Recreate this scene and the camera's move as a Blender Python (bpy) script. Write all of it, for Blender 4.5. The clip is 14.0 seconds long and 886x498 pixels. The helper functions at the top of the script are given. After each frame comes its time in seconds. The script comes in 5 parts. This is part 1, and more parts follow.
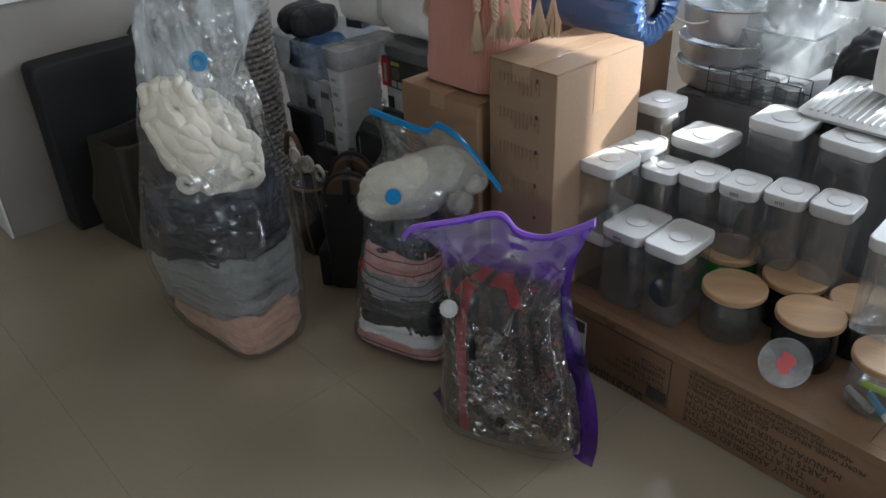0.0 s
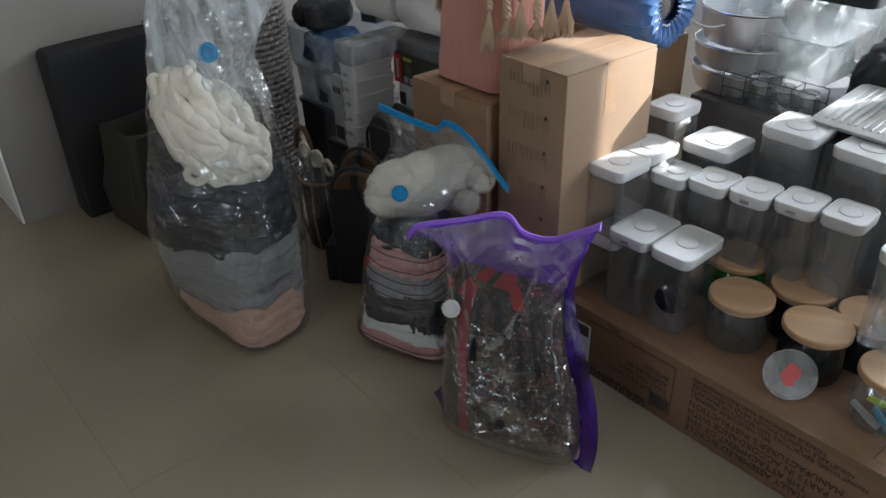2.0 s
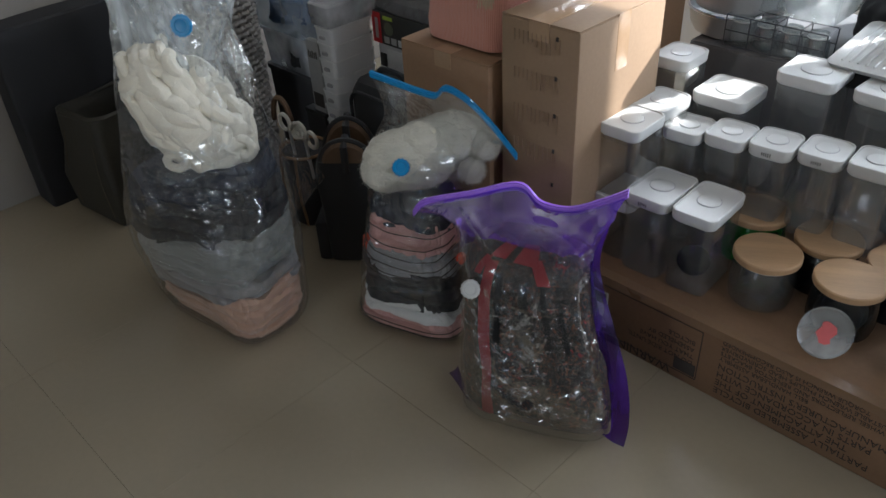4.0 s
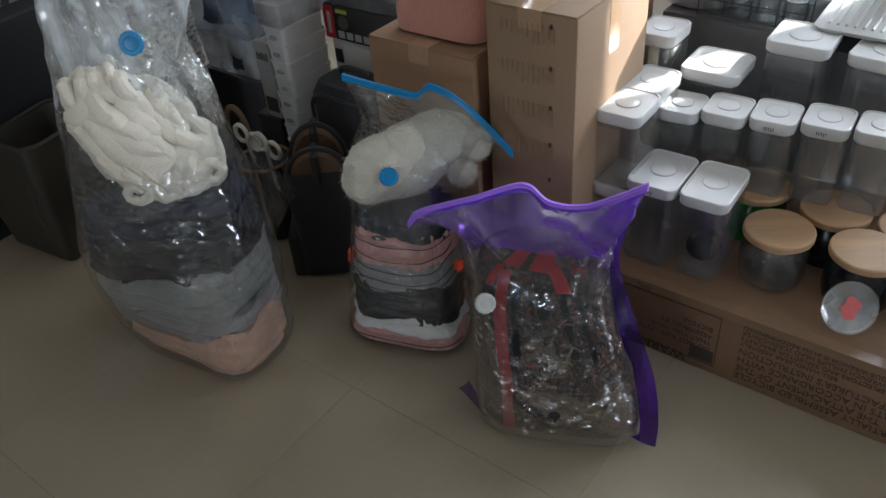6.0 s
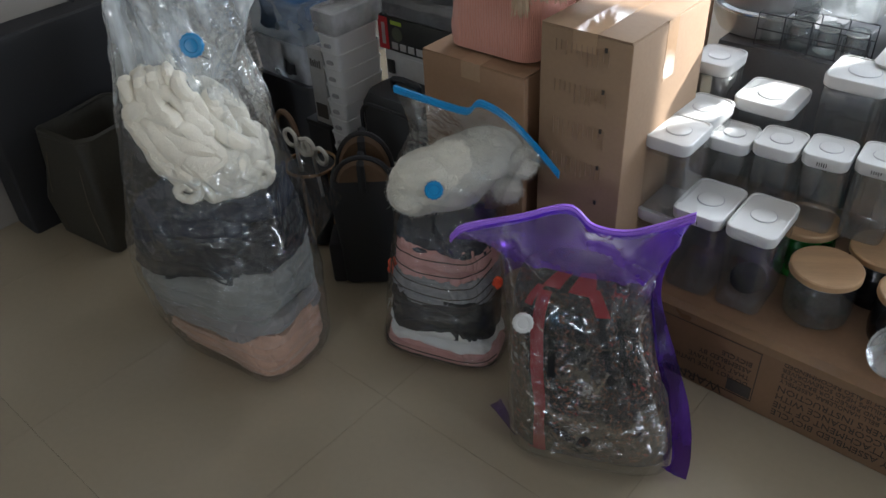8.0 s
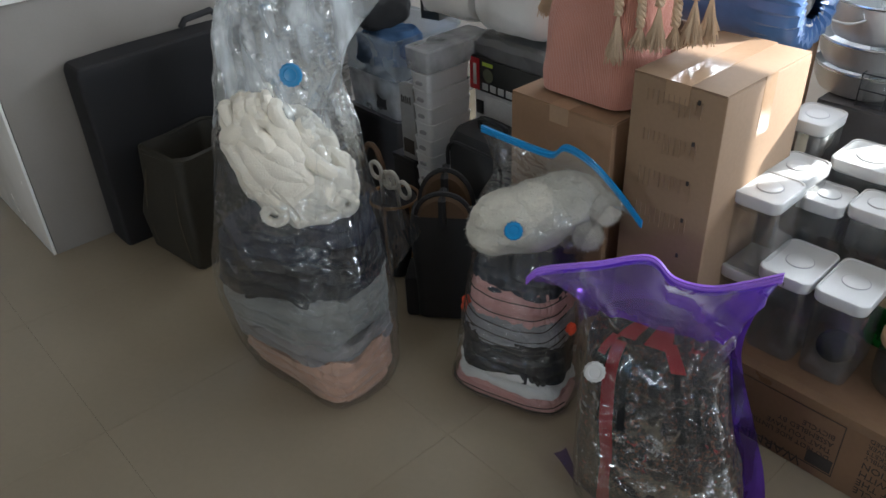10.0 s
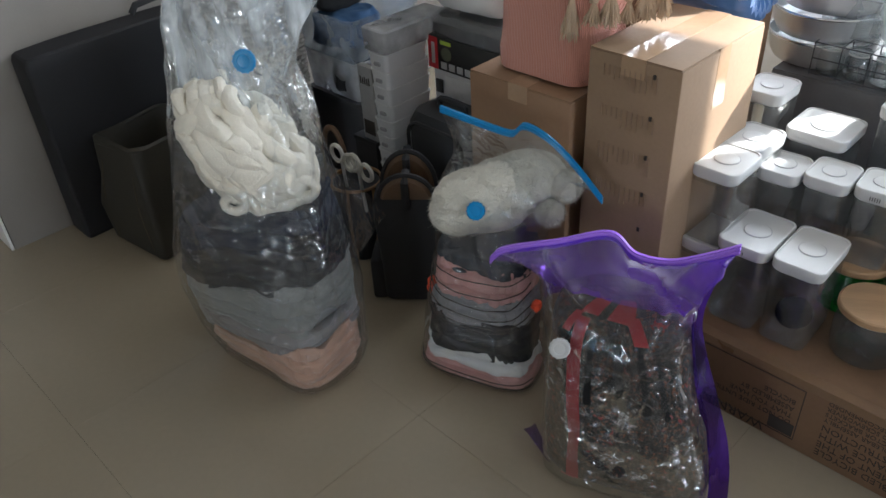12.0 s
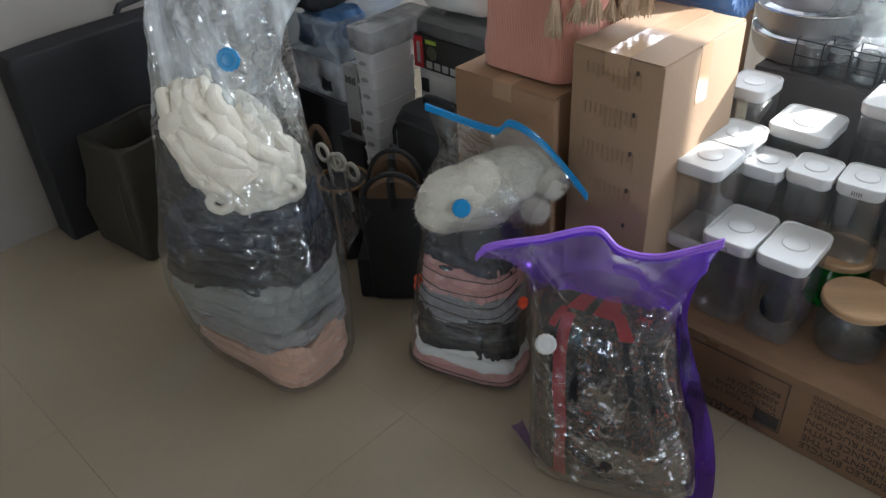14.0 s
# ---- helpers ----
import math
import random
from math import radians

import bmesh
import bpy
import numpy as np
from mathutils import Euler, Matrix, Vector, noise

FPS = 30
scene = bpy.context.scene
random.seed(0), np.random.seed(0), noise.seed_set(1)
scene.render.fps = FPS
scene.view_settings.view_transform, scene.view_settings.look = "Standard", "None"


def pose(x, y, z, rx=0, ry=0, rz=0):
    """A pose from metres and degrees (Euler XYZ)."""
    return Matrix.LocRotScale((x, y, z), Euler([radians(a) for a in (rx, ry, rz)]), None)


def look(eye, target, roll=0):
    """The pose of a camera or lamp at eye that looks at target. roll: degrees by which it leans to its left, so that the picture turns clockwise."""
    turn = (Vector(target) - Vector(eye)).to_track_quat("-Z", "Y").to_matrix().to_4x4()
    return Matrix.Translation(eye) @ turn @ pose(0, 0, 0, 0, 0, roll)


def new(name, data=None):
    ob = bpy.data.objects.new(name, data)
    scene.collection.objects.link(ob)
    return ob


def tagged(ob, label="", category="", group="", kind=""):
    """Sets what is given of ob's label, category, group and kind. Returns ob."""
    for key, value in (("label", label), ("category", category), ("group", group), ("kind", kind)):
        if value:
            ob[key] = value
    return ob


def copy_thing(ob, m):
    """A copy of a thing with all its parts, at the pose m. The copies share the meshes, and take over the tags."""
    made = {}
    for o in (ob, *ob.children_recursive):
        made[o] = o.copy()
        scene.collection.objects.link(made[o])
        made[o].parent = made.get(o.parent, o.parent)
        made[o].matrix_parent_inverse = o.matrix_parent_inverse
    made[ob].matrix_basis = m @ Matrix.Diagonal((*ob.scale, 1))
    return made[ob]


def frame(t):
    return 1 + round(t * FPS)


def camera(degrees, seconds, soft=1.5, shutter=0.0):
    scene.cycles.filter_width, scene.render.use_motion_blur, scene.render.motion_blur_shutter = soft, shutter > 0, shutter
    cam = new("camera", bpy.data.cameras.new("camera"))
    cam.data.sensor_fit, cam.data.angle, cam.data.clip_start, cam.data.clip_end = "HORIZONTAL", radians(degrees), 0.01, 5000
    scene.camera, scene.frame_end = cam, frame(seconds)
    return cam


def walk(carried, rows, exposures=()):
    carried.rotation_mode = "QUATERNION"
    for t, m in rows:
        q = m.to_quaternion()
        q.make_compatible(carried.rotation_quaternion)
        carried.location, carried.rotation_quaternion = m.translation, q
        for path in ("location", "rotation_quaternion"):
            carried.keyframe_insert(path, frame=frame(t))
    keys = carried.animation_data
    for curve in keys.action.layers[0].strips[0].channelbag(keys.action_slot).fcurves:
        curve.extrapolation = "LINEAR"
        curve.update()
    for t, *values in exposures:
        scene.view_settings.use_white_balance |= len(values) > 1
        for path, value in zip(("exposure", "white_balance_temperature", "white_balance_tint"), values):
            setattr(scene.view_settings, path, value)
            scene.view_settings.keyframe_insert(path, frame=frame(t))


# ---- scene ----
cam = camera(58.8, 14.0)
PATH = [
    (0, (0.184, 0.082, 1.493), (-1.105, 1.207, 0.458), -2.6),
    (0.5, (0.182, 0.099, 1.491), (-1.108, 1.222, 0.455), -2.6),
    (1, (0.186, 0.112, 1.492), (-1.104, 1.231, 0.45), -1.8),
    (1.5, (0.195, 0.12, 1.491), (-1.116, 1.215, 0.451), -1.6),
    (2, (0.189, 0.112, 1.492), (-1.121, 1.206, 0.449), -1.5),
    (2.5, (0.174, 0.093, 1.494), (-1.136, 1.183, 0.448), -2.5),
    (3, (0.133, 0.062, 1.493), (-1.154, 1.163, 0.428), -4.1),
    (3.2, (0.112, 0.068, 1.486), (-1.152, 1.178, 0.404), -3.8),
    (5.3, (-0.212, 0.14, 1.499), (-1.291, 1.289, 0.268), -5.1),
    (5.5, (-0.229, 0.126, 1.493), (-1.283, 1.3, 0.264), -4.9),
    (6, (-0.253, 0.109, 1.496), (-1.266, 1.324, 0.272), -5.3),
    (6.5, (-0.259, 0.109, 1.495), (-1.266, 1.328, 0.271), -5.2),
    (7, (-0.253, 0.118, 1.495), (-1.256, 1.339, 0.269), -4.7),
    (7.5, (-0.261, 0.112, 1.495), (-1.26, 1.335, 0.268), -4.1),
    (8, (-0.267, 0.102, 1.506), (-1.357, 1.277, 0.31), -3.5),
    (8.5, (-0.264, 0.091, 1.519), (-1.503, 1.2, 0.406), -2.9),
    (8.7, (-0.265, 0.09, 1.517), (-1.543, 1.175, 0.426), -2.9),
    (10.8, (-0.269, 0.109, 1.501), (-1.512, 1.199, 0.376), -3.2),
    (11, (-0.257, 0.12, 1.503), (-1.493, 1.213, 0.372), -3.5),
    (11.5, (-0.263, 0.115, 1.499), (-1.473, 1.222, 0.356), -3.4),
    (12, (-0.262, 0.113, 1.513), (-1.451, 1.231, 0.356), -3.5),
    (12.5, (-0.264, 0.114, 1.504), (-1.441, 1.247, 0.35), -3.3),
    (13, (-0.262, 0.117, 1.507), (-1.44, 1.248, 0.352), -3.6),
    (13.5, (-0.256, 0.117, 1.507), (-1.43, 1.251, 0.351), -3.6),
    (14, (-0.25, 0.112, 1.504), (-1.422, 1.251, 0.352), -3.4),
]
walk(cam, [(t, look(eye, target, roll)) for t, eye, target, roll in PATH], [(t, stops, 5850, 8) for t, stops in ((0.0, 1.25), (3.0, 1.25), (5.5, 1.4), (8.5, 1.47), (11.0, 1.64), (14.0, 1.72))])

# ---- light ----
world = bpy.data.worlds.new("daylight")
world.use_nodes = True
scene.world = world
wn = world.node_tree.nodes
sky = wn.new("ShaderNodeTexSky")
sky.sky_type, sky.sun_disc = "NISHITA", False
SUN_AZ, SUN_EL = radians(60), radians(30.5)          # from +x towards +y, and height
sky.sun_elevation, sky.sun_rotation = SUN_EL, radians(90) - SUN_AZ
wn["Background"].inputs[1].default_value = 0.12
world.node_tree.links.new(sky.outputs[0], wn["Background"].inputs[0])
to_sun = Vector((math.cos(SUN_AZ) * math.cos(SUN_EL), math.sin(SUN_AZ) * math.cos(SUN_EL), math.sin(SUN_EL)))
sun = new("sun", bpy.data.lights.new("sun", "SUN"))
sun.data.energy, sun.data.angle, sun.data.color = 5.0, radians(0.6), (1.0, 0.94, 0.85)
sun.matrix_world = look(to_sun * 20, (0, 0, 0))


def window_light(name, centre, target, w, h, watts, colour):
    ob = new(name, bpy.data.lights.new(name, "AREA"))
    ob.data.shape, ob.data.size, ob.data.size_y = "RECTANGLE", w, h
    ob.data.energy, ob.data.color = watts, colour
    ob.matrix_world = look(centre, target)
    return ob


# ---- materials ----
def mat(name, base, rough=0.6, metal=0.0, vary=0.12, scale=8.0, fine=120.0, bump=0.15, bump_scale=None, spec=0.5, coat=0.0, spread=0.002, sheen=0.0, var2=None, world_space=False):
    """A two-scale procedural surface: broad stains and fine grain, with a little relief."""
    m = bpy.data.materials.new(name)
    m.use_nodes = True
    n, l = m.node_tree.nodes, m.node_tree.links
    p = n["Principled BSDF"]
    tc = n.new("ShaderNodeTexCoord")
    where = n.new("ShaderNodeNewGeometry").outputs["Position"] if world_space else tc.outputs["Object"]
    big, small = n.new("ShaderNodeTexNoise"), n.new("ShaderNodeTexNoise")
    big.inputs["Scale"].default_value, big.inputs["Detail"].default_value = scale, 4
    small.inputs["Scale"].default_value, small.inputs["Detail"].default_value = fine, 5
    for t in (big, small):
        l.new(where, t.inputs["Vector"])
    add = n.new("ShaderNodeMath")
    add.operation = "ADD"
    half = n.new("ShaderNodeMath")
    half.operation = "MULTIPLY"
    half.inputs[1].default_value = 0.5
    l.new(small.outputs["Fac"], half.inputs[0])
    l.new(big.outputs["Fac"], add.inputs[0])
    l.new(half.outputs[0], add.inputs[1])
    ramp = n.new("ShaderNodeMapRange")
    ramp.inputs["From Min"].default_value, ramp.inputs["From Max"].default_value = 0.45, 1.05
    l.new(add.outputs[0], ramp.inputs["Value"])
    mix = n.new("ShaderNodeMix")
    mix.data_type = "RGBA"
    dark = [c * (1 - vary) for c in base]
    lite = list(var2) if var2 else [min(1, c * (1 + vary)) for c in base]
    mix.inputs["A"].default_value, mix.inputs["B"].default_value = (*dark, 1), (*lite, 1)
    l.new(ramp.outputs[0], mix.inputs["Factor"])
    l.new(mix.outputs["Result"], p.inputs["Base Color"])
    rr = n.new("ShaderNodeMapRange")
    rr.inputs["To Min"].default_value, rr.inputs["To Max"].default_value = max(0.02, rough - 0.08), min(1, rough + 0.08)
    l.new(big.outputs["Fac"], rr.inputs["Value"])
    l.new(rr.outputs[0], p.inputs["Roughness"])
    p.inputs["Metallic"].default_value = metal
    p.inputs["Specular IOR Level"].default_value = spec
    p.inputs["Coat Weight"].default_value = coat
    p.inputs["Sheen Weight"].default_value = sheen
    if bump:
        b = n.new("ShaderNodeBump")
        b.inputs["Strength"].default_value, b.inputs["Distance"].default_value = bump, spread
        src = small
        if bump_scale:
            src = n.new("ShaderNodeTexNoise")
            src.inputs["Scale"].default_value, src.inputs["Detail"].default_value = bump_scale, 4
            l.new(where, src.inputs["Vector"])
        l.new(src.outputs["Fac"], b.inputs["Height"])
        l.new(b.outputs[0], p.inputs["Normal"])
    return m


def facets(n, l, where, size, amount, mask):
    """The surface's normal broken into small flat creased faces, stronger where the mask is."""
    geo, warp, mid, bend, place = n.new("ShaderNodeNewGeometry"), n.new("ShaderNodeTexNoise"), n.new("ShaderNodeVectorMath"), n.new("ShaderNodeVectorMath"), n.new("ShaderNodeVectorMath")
    warp.inputs["Scale"].default_value, warp.inputs["Detail"].default_value = size * 0.7, 2
    l.new(where, warp.inputs["Vector"])
    mid.operation, mid.inputs[1].default_value = "SUBTRACT", (0.5, 0.5, 0.5)
    l.new(warp.outputs["Color"], mid.inputs[0])
    bend.operation, bend.inputs["Scale"].default_value = "SCALE", 0.045
    l.new(mid.outputs[0], bend.inputs[0])
    place.operation = "ADD"
    l.new(where, place.inputs[0])
    l.new(bend.outputs[0], place.inputs[1])
    total = geo.outputs["Normal"]
    for scale, share, squash in ((size * 0.24, 0.7, (1, 1, 0.40)), (size * 0.62, 0.9, (1, 1, 0.6))):
        mp, vor, off, k, add = n.new("ShaderNodeMapping"), n.new("ShaderNodeTexVoronoi"), n.new("ShaderNodeVectorMath"), n.new("ShaderNodeVectorMath"), n.new("ShaderNodeVectorMath")
        mp.inputs["Scale"].default_value = squash
        l.new(place.outputs[0], mp.inputs["Vector"])
        vor.inputs["Scale"].default_value = scale
        l.new(mp.outputs[0], vor.inputs["Vector"])
        off.operation, off.inputs[1].default_value = "SUBTRACT", (0.5, 0.5, 0.5)
        l.new(vor.outputs["Color"], off.inputs[0])
        force = n.new("ShaderNodeMath")
        force.operation, force.inputs[1].default_value, force.inputs[2].default_value = "MULTIPLY_ADD", amount * share * 1.5, amount * share * 0.08
        l.new(mask, force.inputs[0])
        k.operation = "SCALE"
        l.new(off.outputs[0], k.inputs[0])
        l.new(force.outputs[0], k.inputs["Scale"])
        add.operation = "ADD"
        l.new(total, add.inputs[0])
        l.new(k.outputs[0], add.inputs[1])
        total = add.outputs[0]
    unit = n.new("ShaderNodeVectorMath")
    unit.operation = "NORMALIZE"
    l.new(total, unit.inputs[0])
    return unit.outputs[0]


def film(name, tint, haze, haze_colour, rough, crumple, size, gloss=1.0):
    """Thin clear sheet: straight transmission, a mirror gloss by Fresnel and a little milky scatter, with crumpled relief."""
    m = bpy.data.materials.new(name)
    m.use_nodes = True
    n, l = m.node_tree.nodes, m.node_tree.links
    n.remove(n["Principled BSDF"])
    out = n["Material Output"]
    tc = n.new("ShaderNodeTexCoord")
    tr, gl, df = n.new("ShaderNodeBsdfTransparent"), n.new("ShaderNodeBsdfGlossy"), n.new("ShaderNodeBsdfDiffuse")
    tl, both = n.new("ShaderNodeBsdfTranslucent"), n.new("ShaderNodeMixShader")
    tr.inputs[0].default_value = (*tint, 1)
    gl.inputs["Roughness"].default_value = rough
    df.inputs[0].default_value = tl.inputs[0].default_value = (*haze_colour, 1)
    l.new(df.outputs[0], both.inputs[1])
    l.new(tl.outputs[0], both.inputs[2])
    hz = n.new("ShaderNodeTexNoise")
    hz.inputs["Scale"].default_value, hz.inputs["Detail"].default_value = 9, 5
    # Haze gathers in upright streaks, the brightness of lit folds put into scatter.
    streak = n.new("ShaderNodeMapping")
    streak.inputs["Scale"].default_value = (2.2, 2.2, 0.5) if size > 20 else (1, 1, 1)
    l.new(tc.outputs["Object"], streak.inputs["Vector"])
    l.new(streak.outputs[0], hz.inputs["Vector"])
    hm = n.new("ShaderNodeMapRange")
    hm.inputs["From Min"].default_value, hm.inputs["From Max"].default_value = (0.44, 0.68) if size > 20 else (0.35, 0.7)
    hm.inputs["To Min"].default_value, hm.inputs["To Max"].default_value = haze * 0.35, min(0.95, haze * (2.3 if size > 20 else 1.5))
    l.new(hz.outputs["Fac"], hm.inputs["Value"])
    first, second = n.new("ShaderNodeMixShader"), n.new("ShaderNodeMixShader")
    l.new(hm.outputs[0], first.inputs[0])
    l.new(tr.outputs[0], first.inputs[1])
    l.new(both.outputs[0], first.inputs[2])
    fr = n.new("ShaderNodeFresnel")
    fr.inputs["IOR"].default_value = 1.5
    k = n.new("ShaderNodeMath")
    k.operation, k.inputs[1].default_value = "MULTIPLY", gloss
    top = n.new("ShaderNodeMath")
    top.operation, top.inputs[1].default_value = "MINIMUM", 0.34
    l.new(fr.outputs[0], k.inputs[0])
    l.new(k.outputs[0], top.inputs[0])
    l.new(top.outputs[0], second.inputs[0])
    l.new(first.outputs[0], second.inputs[1])
    l.new(gl.outputs[0], second.inputs[2])
    l.new(second.outputs[0], out.inputs["Surface"])
    if crumple:
        no, fine, mask, mm, mul, bp = (n.new(x) for x in ("ShaderNodeTexNoise", "ShaderNodeTexNoise", "ShaderNodeTexNoise", "ShaderNodeMapRange", "ShaderNodeMath", "ShaderNodeBump"))
        for t, k_ in ((no, size * 0.8), (fine, size * 3.0)):
            t.noise_type = "RIDGED_MULTIFRACTAL"
            t.inputs["Scale"].default_value, t.inputs["Detail"].default_value = k_, 3
            t.inputs["Roughness"].default_value, t.inputs["Distortion"].default_value = 0.45, 0.25
            l.new(tc.outputs["Object"], t.inputs["Vector"])
        mask.inputs["Scale"].default_value, mask.inputs["Detail"].default_value = size * 0.3, 2
        l.new(tc.outputs["Object"], mask.inputs["Vector"])
        mm.inputs["From Min"].default_value, mm.inputs["From Max"].default_value = 0.51, 0.62
        mm.inputs["To Max"].default_value = 0.55
        l.new(mask.outputs["Fac"], mm.inputs["Value"])
        mul.operation = "MULTIPLY_ADD"
        l.new(fine.outputs["Fac"], mul.inputs[0])
        l.new(mm.outputs[0], mul.inputs[1])
        l.new(no.outputs["Fac"], mul.inputs[2])
        l.new(mul.outputs[0], bp.inputs["Height"])
        bp.inputs["Strength"].default_value, bp.inputs["Distance"].default_value = crumple, 0.016 * min(1.0, 34 / size)
        if size > 20:
            l.new(facets(n, l, tc.outputs["Object"], size, crumple * 0.85, mm.outputs[0]), bp.inputs["Normal"])
        l.new(bp.outputs[0], gl.inputs["Normal"])
    return m


TILE = mat("polished_tile", (0.275, 0.230, 0.163), 0.17, vary=0.05, scale=2.2, fine=60, bump=0.02, bump_scale=6, spec=0.5, world_space=True)
GROUT = mat("grout", (0.24, 0.205, 0.15), 0.9, vary=0.2)
PLASTER = mat("plaster", (0.72, 0.69, 0.64), 0.8, vary=0.04, bump=0.2, fine=200)
PANEL = mat("grey_panel", (0.24, 0.217, 0.195), 0.5, vary=0.05, bump=0.05)
WHITE_STONE = mat("white_slab", (0.82, 0.81, 0.78), 0.25, vary=0.03, bump=0.02)
CARD = mat("cardboard", (0.275, 0.183, 0.114), 0.72, vary=0.10, scale=5, fine=90, bump=0.15, spec=0.35)
CARD_DARK = mat("brown_cardboard", (0.25, 0.148, 0.084), 0.6, vary=0.12, scale=4, fine=80, bump=0.15, spec=0.4)
TAPE = mat("packing_tape", (0.36, 0.24, 0.15), 0.16, vary=0.10, scale=12, fine=90, bump=0.35, bump_scale=40, spec=0.6)
INK = mat("black_ink", (0.035, 0.028, 0.024), 0.7, vary=0.3, bump=0)
BLACK = mat("black_fabric", (0.016, 0.016, 0.018), 0.8, vary=0.3, fine=400, bump=0.3, sheen=0.05)
BLACK_VINYL = mat("black_vinyl", (0.010, 0.010, 0.012), 0.7, vary=0.2, fine=150, bump=0.15)
OLIVE = mat("dark_olive_leather", (0.022, 0.019, 0.012), 0.6, vary=0.4, scale=7, fine=160, bump=0.35)
STITCH = mat("tan_thread", (0.09, 0.075, 0.05), 0.8)
WOOL = mat("cream_wool", (0.82, 0.77, 0.66), 0.95, vary=0.08, scale=14, fine=260, bump=0.6, spread=0.004, sheen=0.4)
PLUSH = mat("white_plush", (0.68, 0.65, 0.56), 0.95, vary=0.12, scale=22, fine=260, bump=1.0, spread=0.006, sheen=0.4)
PEACH = mat("peach_towel", (0.55, 0.345, 0.25), 0.95, vary=0.12, scale=10, fine=300, bump=0.5, sheen=0.3)
PALE = mat("pale_grey_towel", (0.235, 0.237, 0.226), 0.95, vary=0.10, scale=10, fine=300, bump=0.5, sheen=0.3)
LILAC = mat("lilac_grey_towel", (0.245, 0.228, 0.226), 0.95, vary=0.10, scale=10, fine=300, bump=0.5, sheen=0.3)
CHARCOAL = mat("charcoal_cloth", (0.019, 0.020, 0.024), 0.9, vary=0.4, scale=9, fine=300, bump=0.4)
GREY_SHEET = mat("grey_sheet", (0.11, 0.11, 0.115), 0.6, vary=0.3, scale=20)
NAVY = mat("navy_cloth", (0.011, 0.017, 0.034), 0.85, vary=0.4, scale=9, fine=300, bump=0.4)
PINK_CLOTH = mat("pink_cloth", (0.62, 0.34, 0.32), 0.9, vary=0.15, scale=12, fine=250, bump=0.4)
GREY_CLOTH = mat("grey_cloth", (0.30, 0.30, 0.32), 0.9, vary=0.15, scale=12, fine=250, bump=0.4)
WHITE_CLOTH = mat("white_cloth", (0.78, 0.78, 0.77), 0.9, vary=0.06, scale=9, fine=220, bump=0.3, sheen=0.2)
RED_CLOTH = mat("red_nylon", (0.36, 0.025, 0.035), 0.6, vary=0.2, fine=350, bump=0.3)
ORANGE = mat("orange_cloth", (0.8, 0.09, 0.03), 0.7)
BLUE_PLASTIC = mat("blue_plastic", (0.010, 0.22, 0.50), 0.3, vary=0.08, bump=0.03)
WHITE_PLASTIC = mat("white_plastic", (0.53, 0.53, 0.52), 0.32, vary=0.03, bump=0.03, spec=0.5)
VIOLET_PLASTIC = mat("violet_plastic", (0.36, 0.17, 0.80), 0.35, vary=0.1, bump=0.05)
FILM = film("clear_bag_film", (0.955, 0.965, 0.97), 0.03, (0.78, 0.81, 0.83), 0.03, 0.62, 54, 2.1)
# More haze than FILM: the upper bag's backlit whiteness is put into it.
FILM_LOOSE_LIT = film("backlit_loose_film", (0.93, 0.95, 0.96), 0.33, (0.86, 0.91, 0.94), 0.035, 0.60, 42, 3.2)
FILM_TIGHT = film("tight_clear_film", (0.965, 0.965, 0.965), 0.010, (0.75, 0.76, 0.76), 0.03, 0.80, 52, 1.25)
# White haze carries the sun's glare in the bins; the acrylic is clear.
ACRYLIC = film("sun_hazed_acrylic", (0.92, 0.94, 0.94), 0.34, (0.82, 0.84, 0.85), 0.04, 0.15, 9, 2.2)
FILM_VIOLET = film("violet_bag_film", (0.52, 0.32, 0.87), 0.32, (0.31, 0.125, 0.77), 0.07, 0.55, 20, 1.5)
FILM_DOUBLE = film("doubled_violet_film", (0.18, 0.08, 0.46), 0.28, (0.11, 0.035, 0.34), 0.25, 0.1, 50, 0.3)
# Haze holds slight milkiness plus the sun's scatter among the containers.
CLEAR = film("clear_plastic", (0.90, 0.91, 0.91), 0.10, (0.66, 0.67, 0.67), 0.05, 0.16, 14, 2.8)
GLASS = film("clear_glass", (0.84, 0.87, 0.87), 0.07, (0.62, 0.64, 0.65), 0.04, 0.12, 9, 2.2)
SMOKE = film("smoked_glass", (0.30, 0.33, 0.36), 0.04, (0.10, 0.11, 0.13), 0.04, 0.08, 9, 1.3)
GREEN_GLASS = film("green_glass", (0.10, 0.60, 0.14), 0.50, (0.04, 0.42, 0.06), 0.05, 0.08, 9, 1.3)
FROST = film("frosted_plastic", (0.72, 0.73, 0.74), 0.78, (0.70, 0.71, 0.73), 0.25, 0.05, 10, 1.0)
BLUE_CLEAR = film("pale_blue_plastic", (0.80, 0.84, 0.87), 0.32, (0.46, 0.50, 0.54), 0.18, 0.05, 10, 1.0)
STEEL = mat("brushed_steel", (0.62, 0.62, 0.63), 0.38, metal=0.75, vary=0.06, bump=0.05)
WIRE = mat("dark_wire", (0.10, 0.10, 0.11), 0.4, metal=0.8, vary=0.1, bump=0)
GOLD = mat("brass_wire", (0.34, 0.20, 0.10), 0.4, metal=0.6, vary=0.1, bump=0)
TAN = mat("tan_leather", (0.10, 0.056, 0.028), 0.6, vary=0.15)
SATIN = mat("blue_satin", (0.045, 0.13, 0.34), 0.35, vary=0.2, scale=9, fine=60, bump=0.3, sheen=0.3)
ROPE = mat("beige_rope", (0.55, 0.41, 0.28), 0.9, vary=0.2, fine=300, bump=0.5)
RED_PRINT = mat("red_print", (0.50, 0.02, 0.03), 0.4, bump=0)
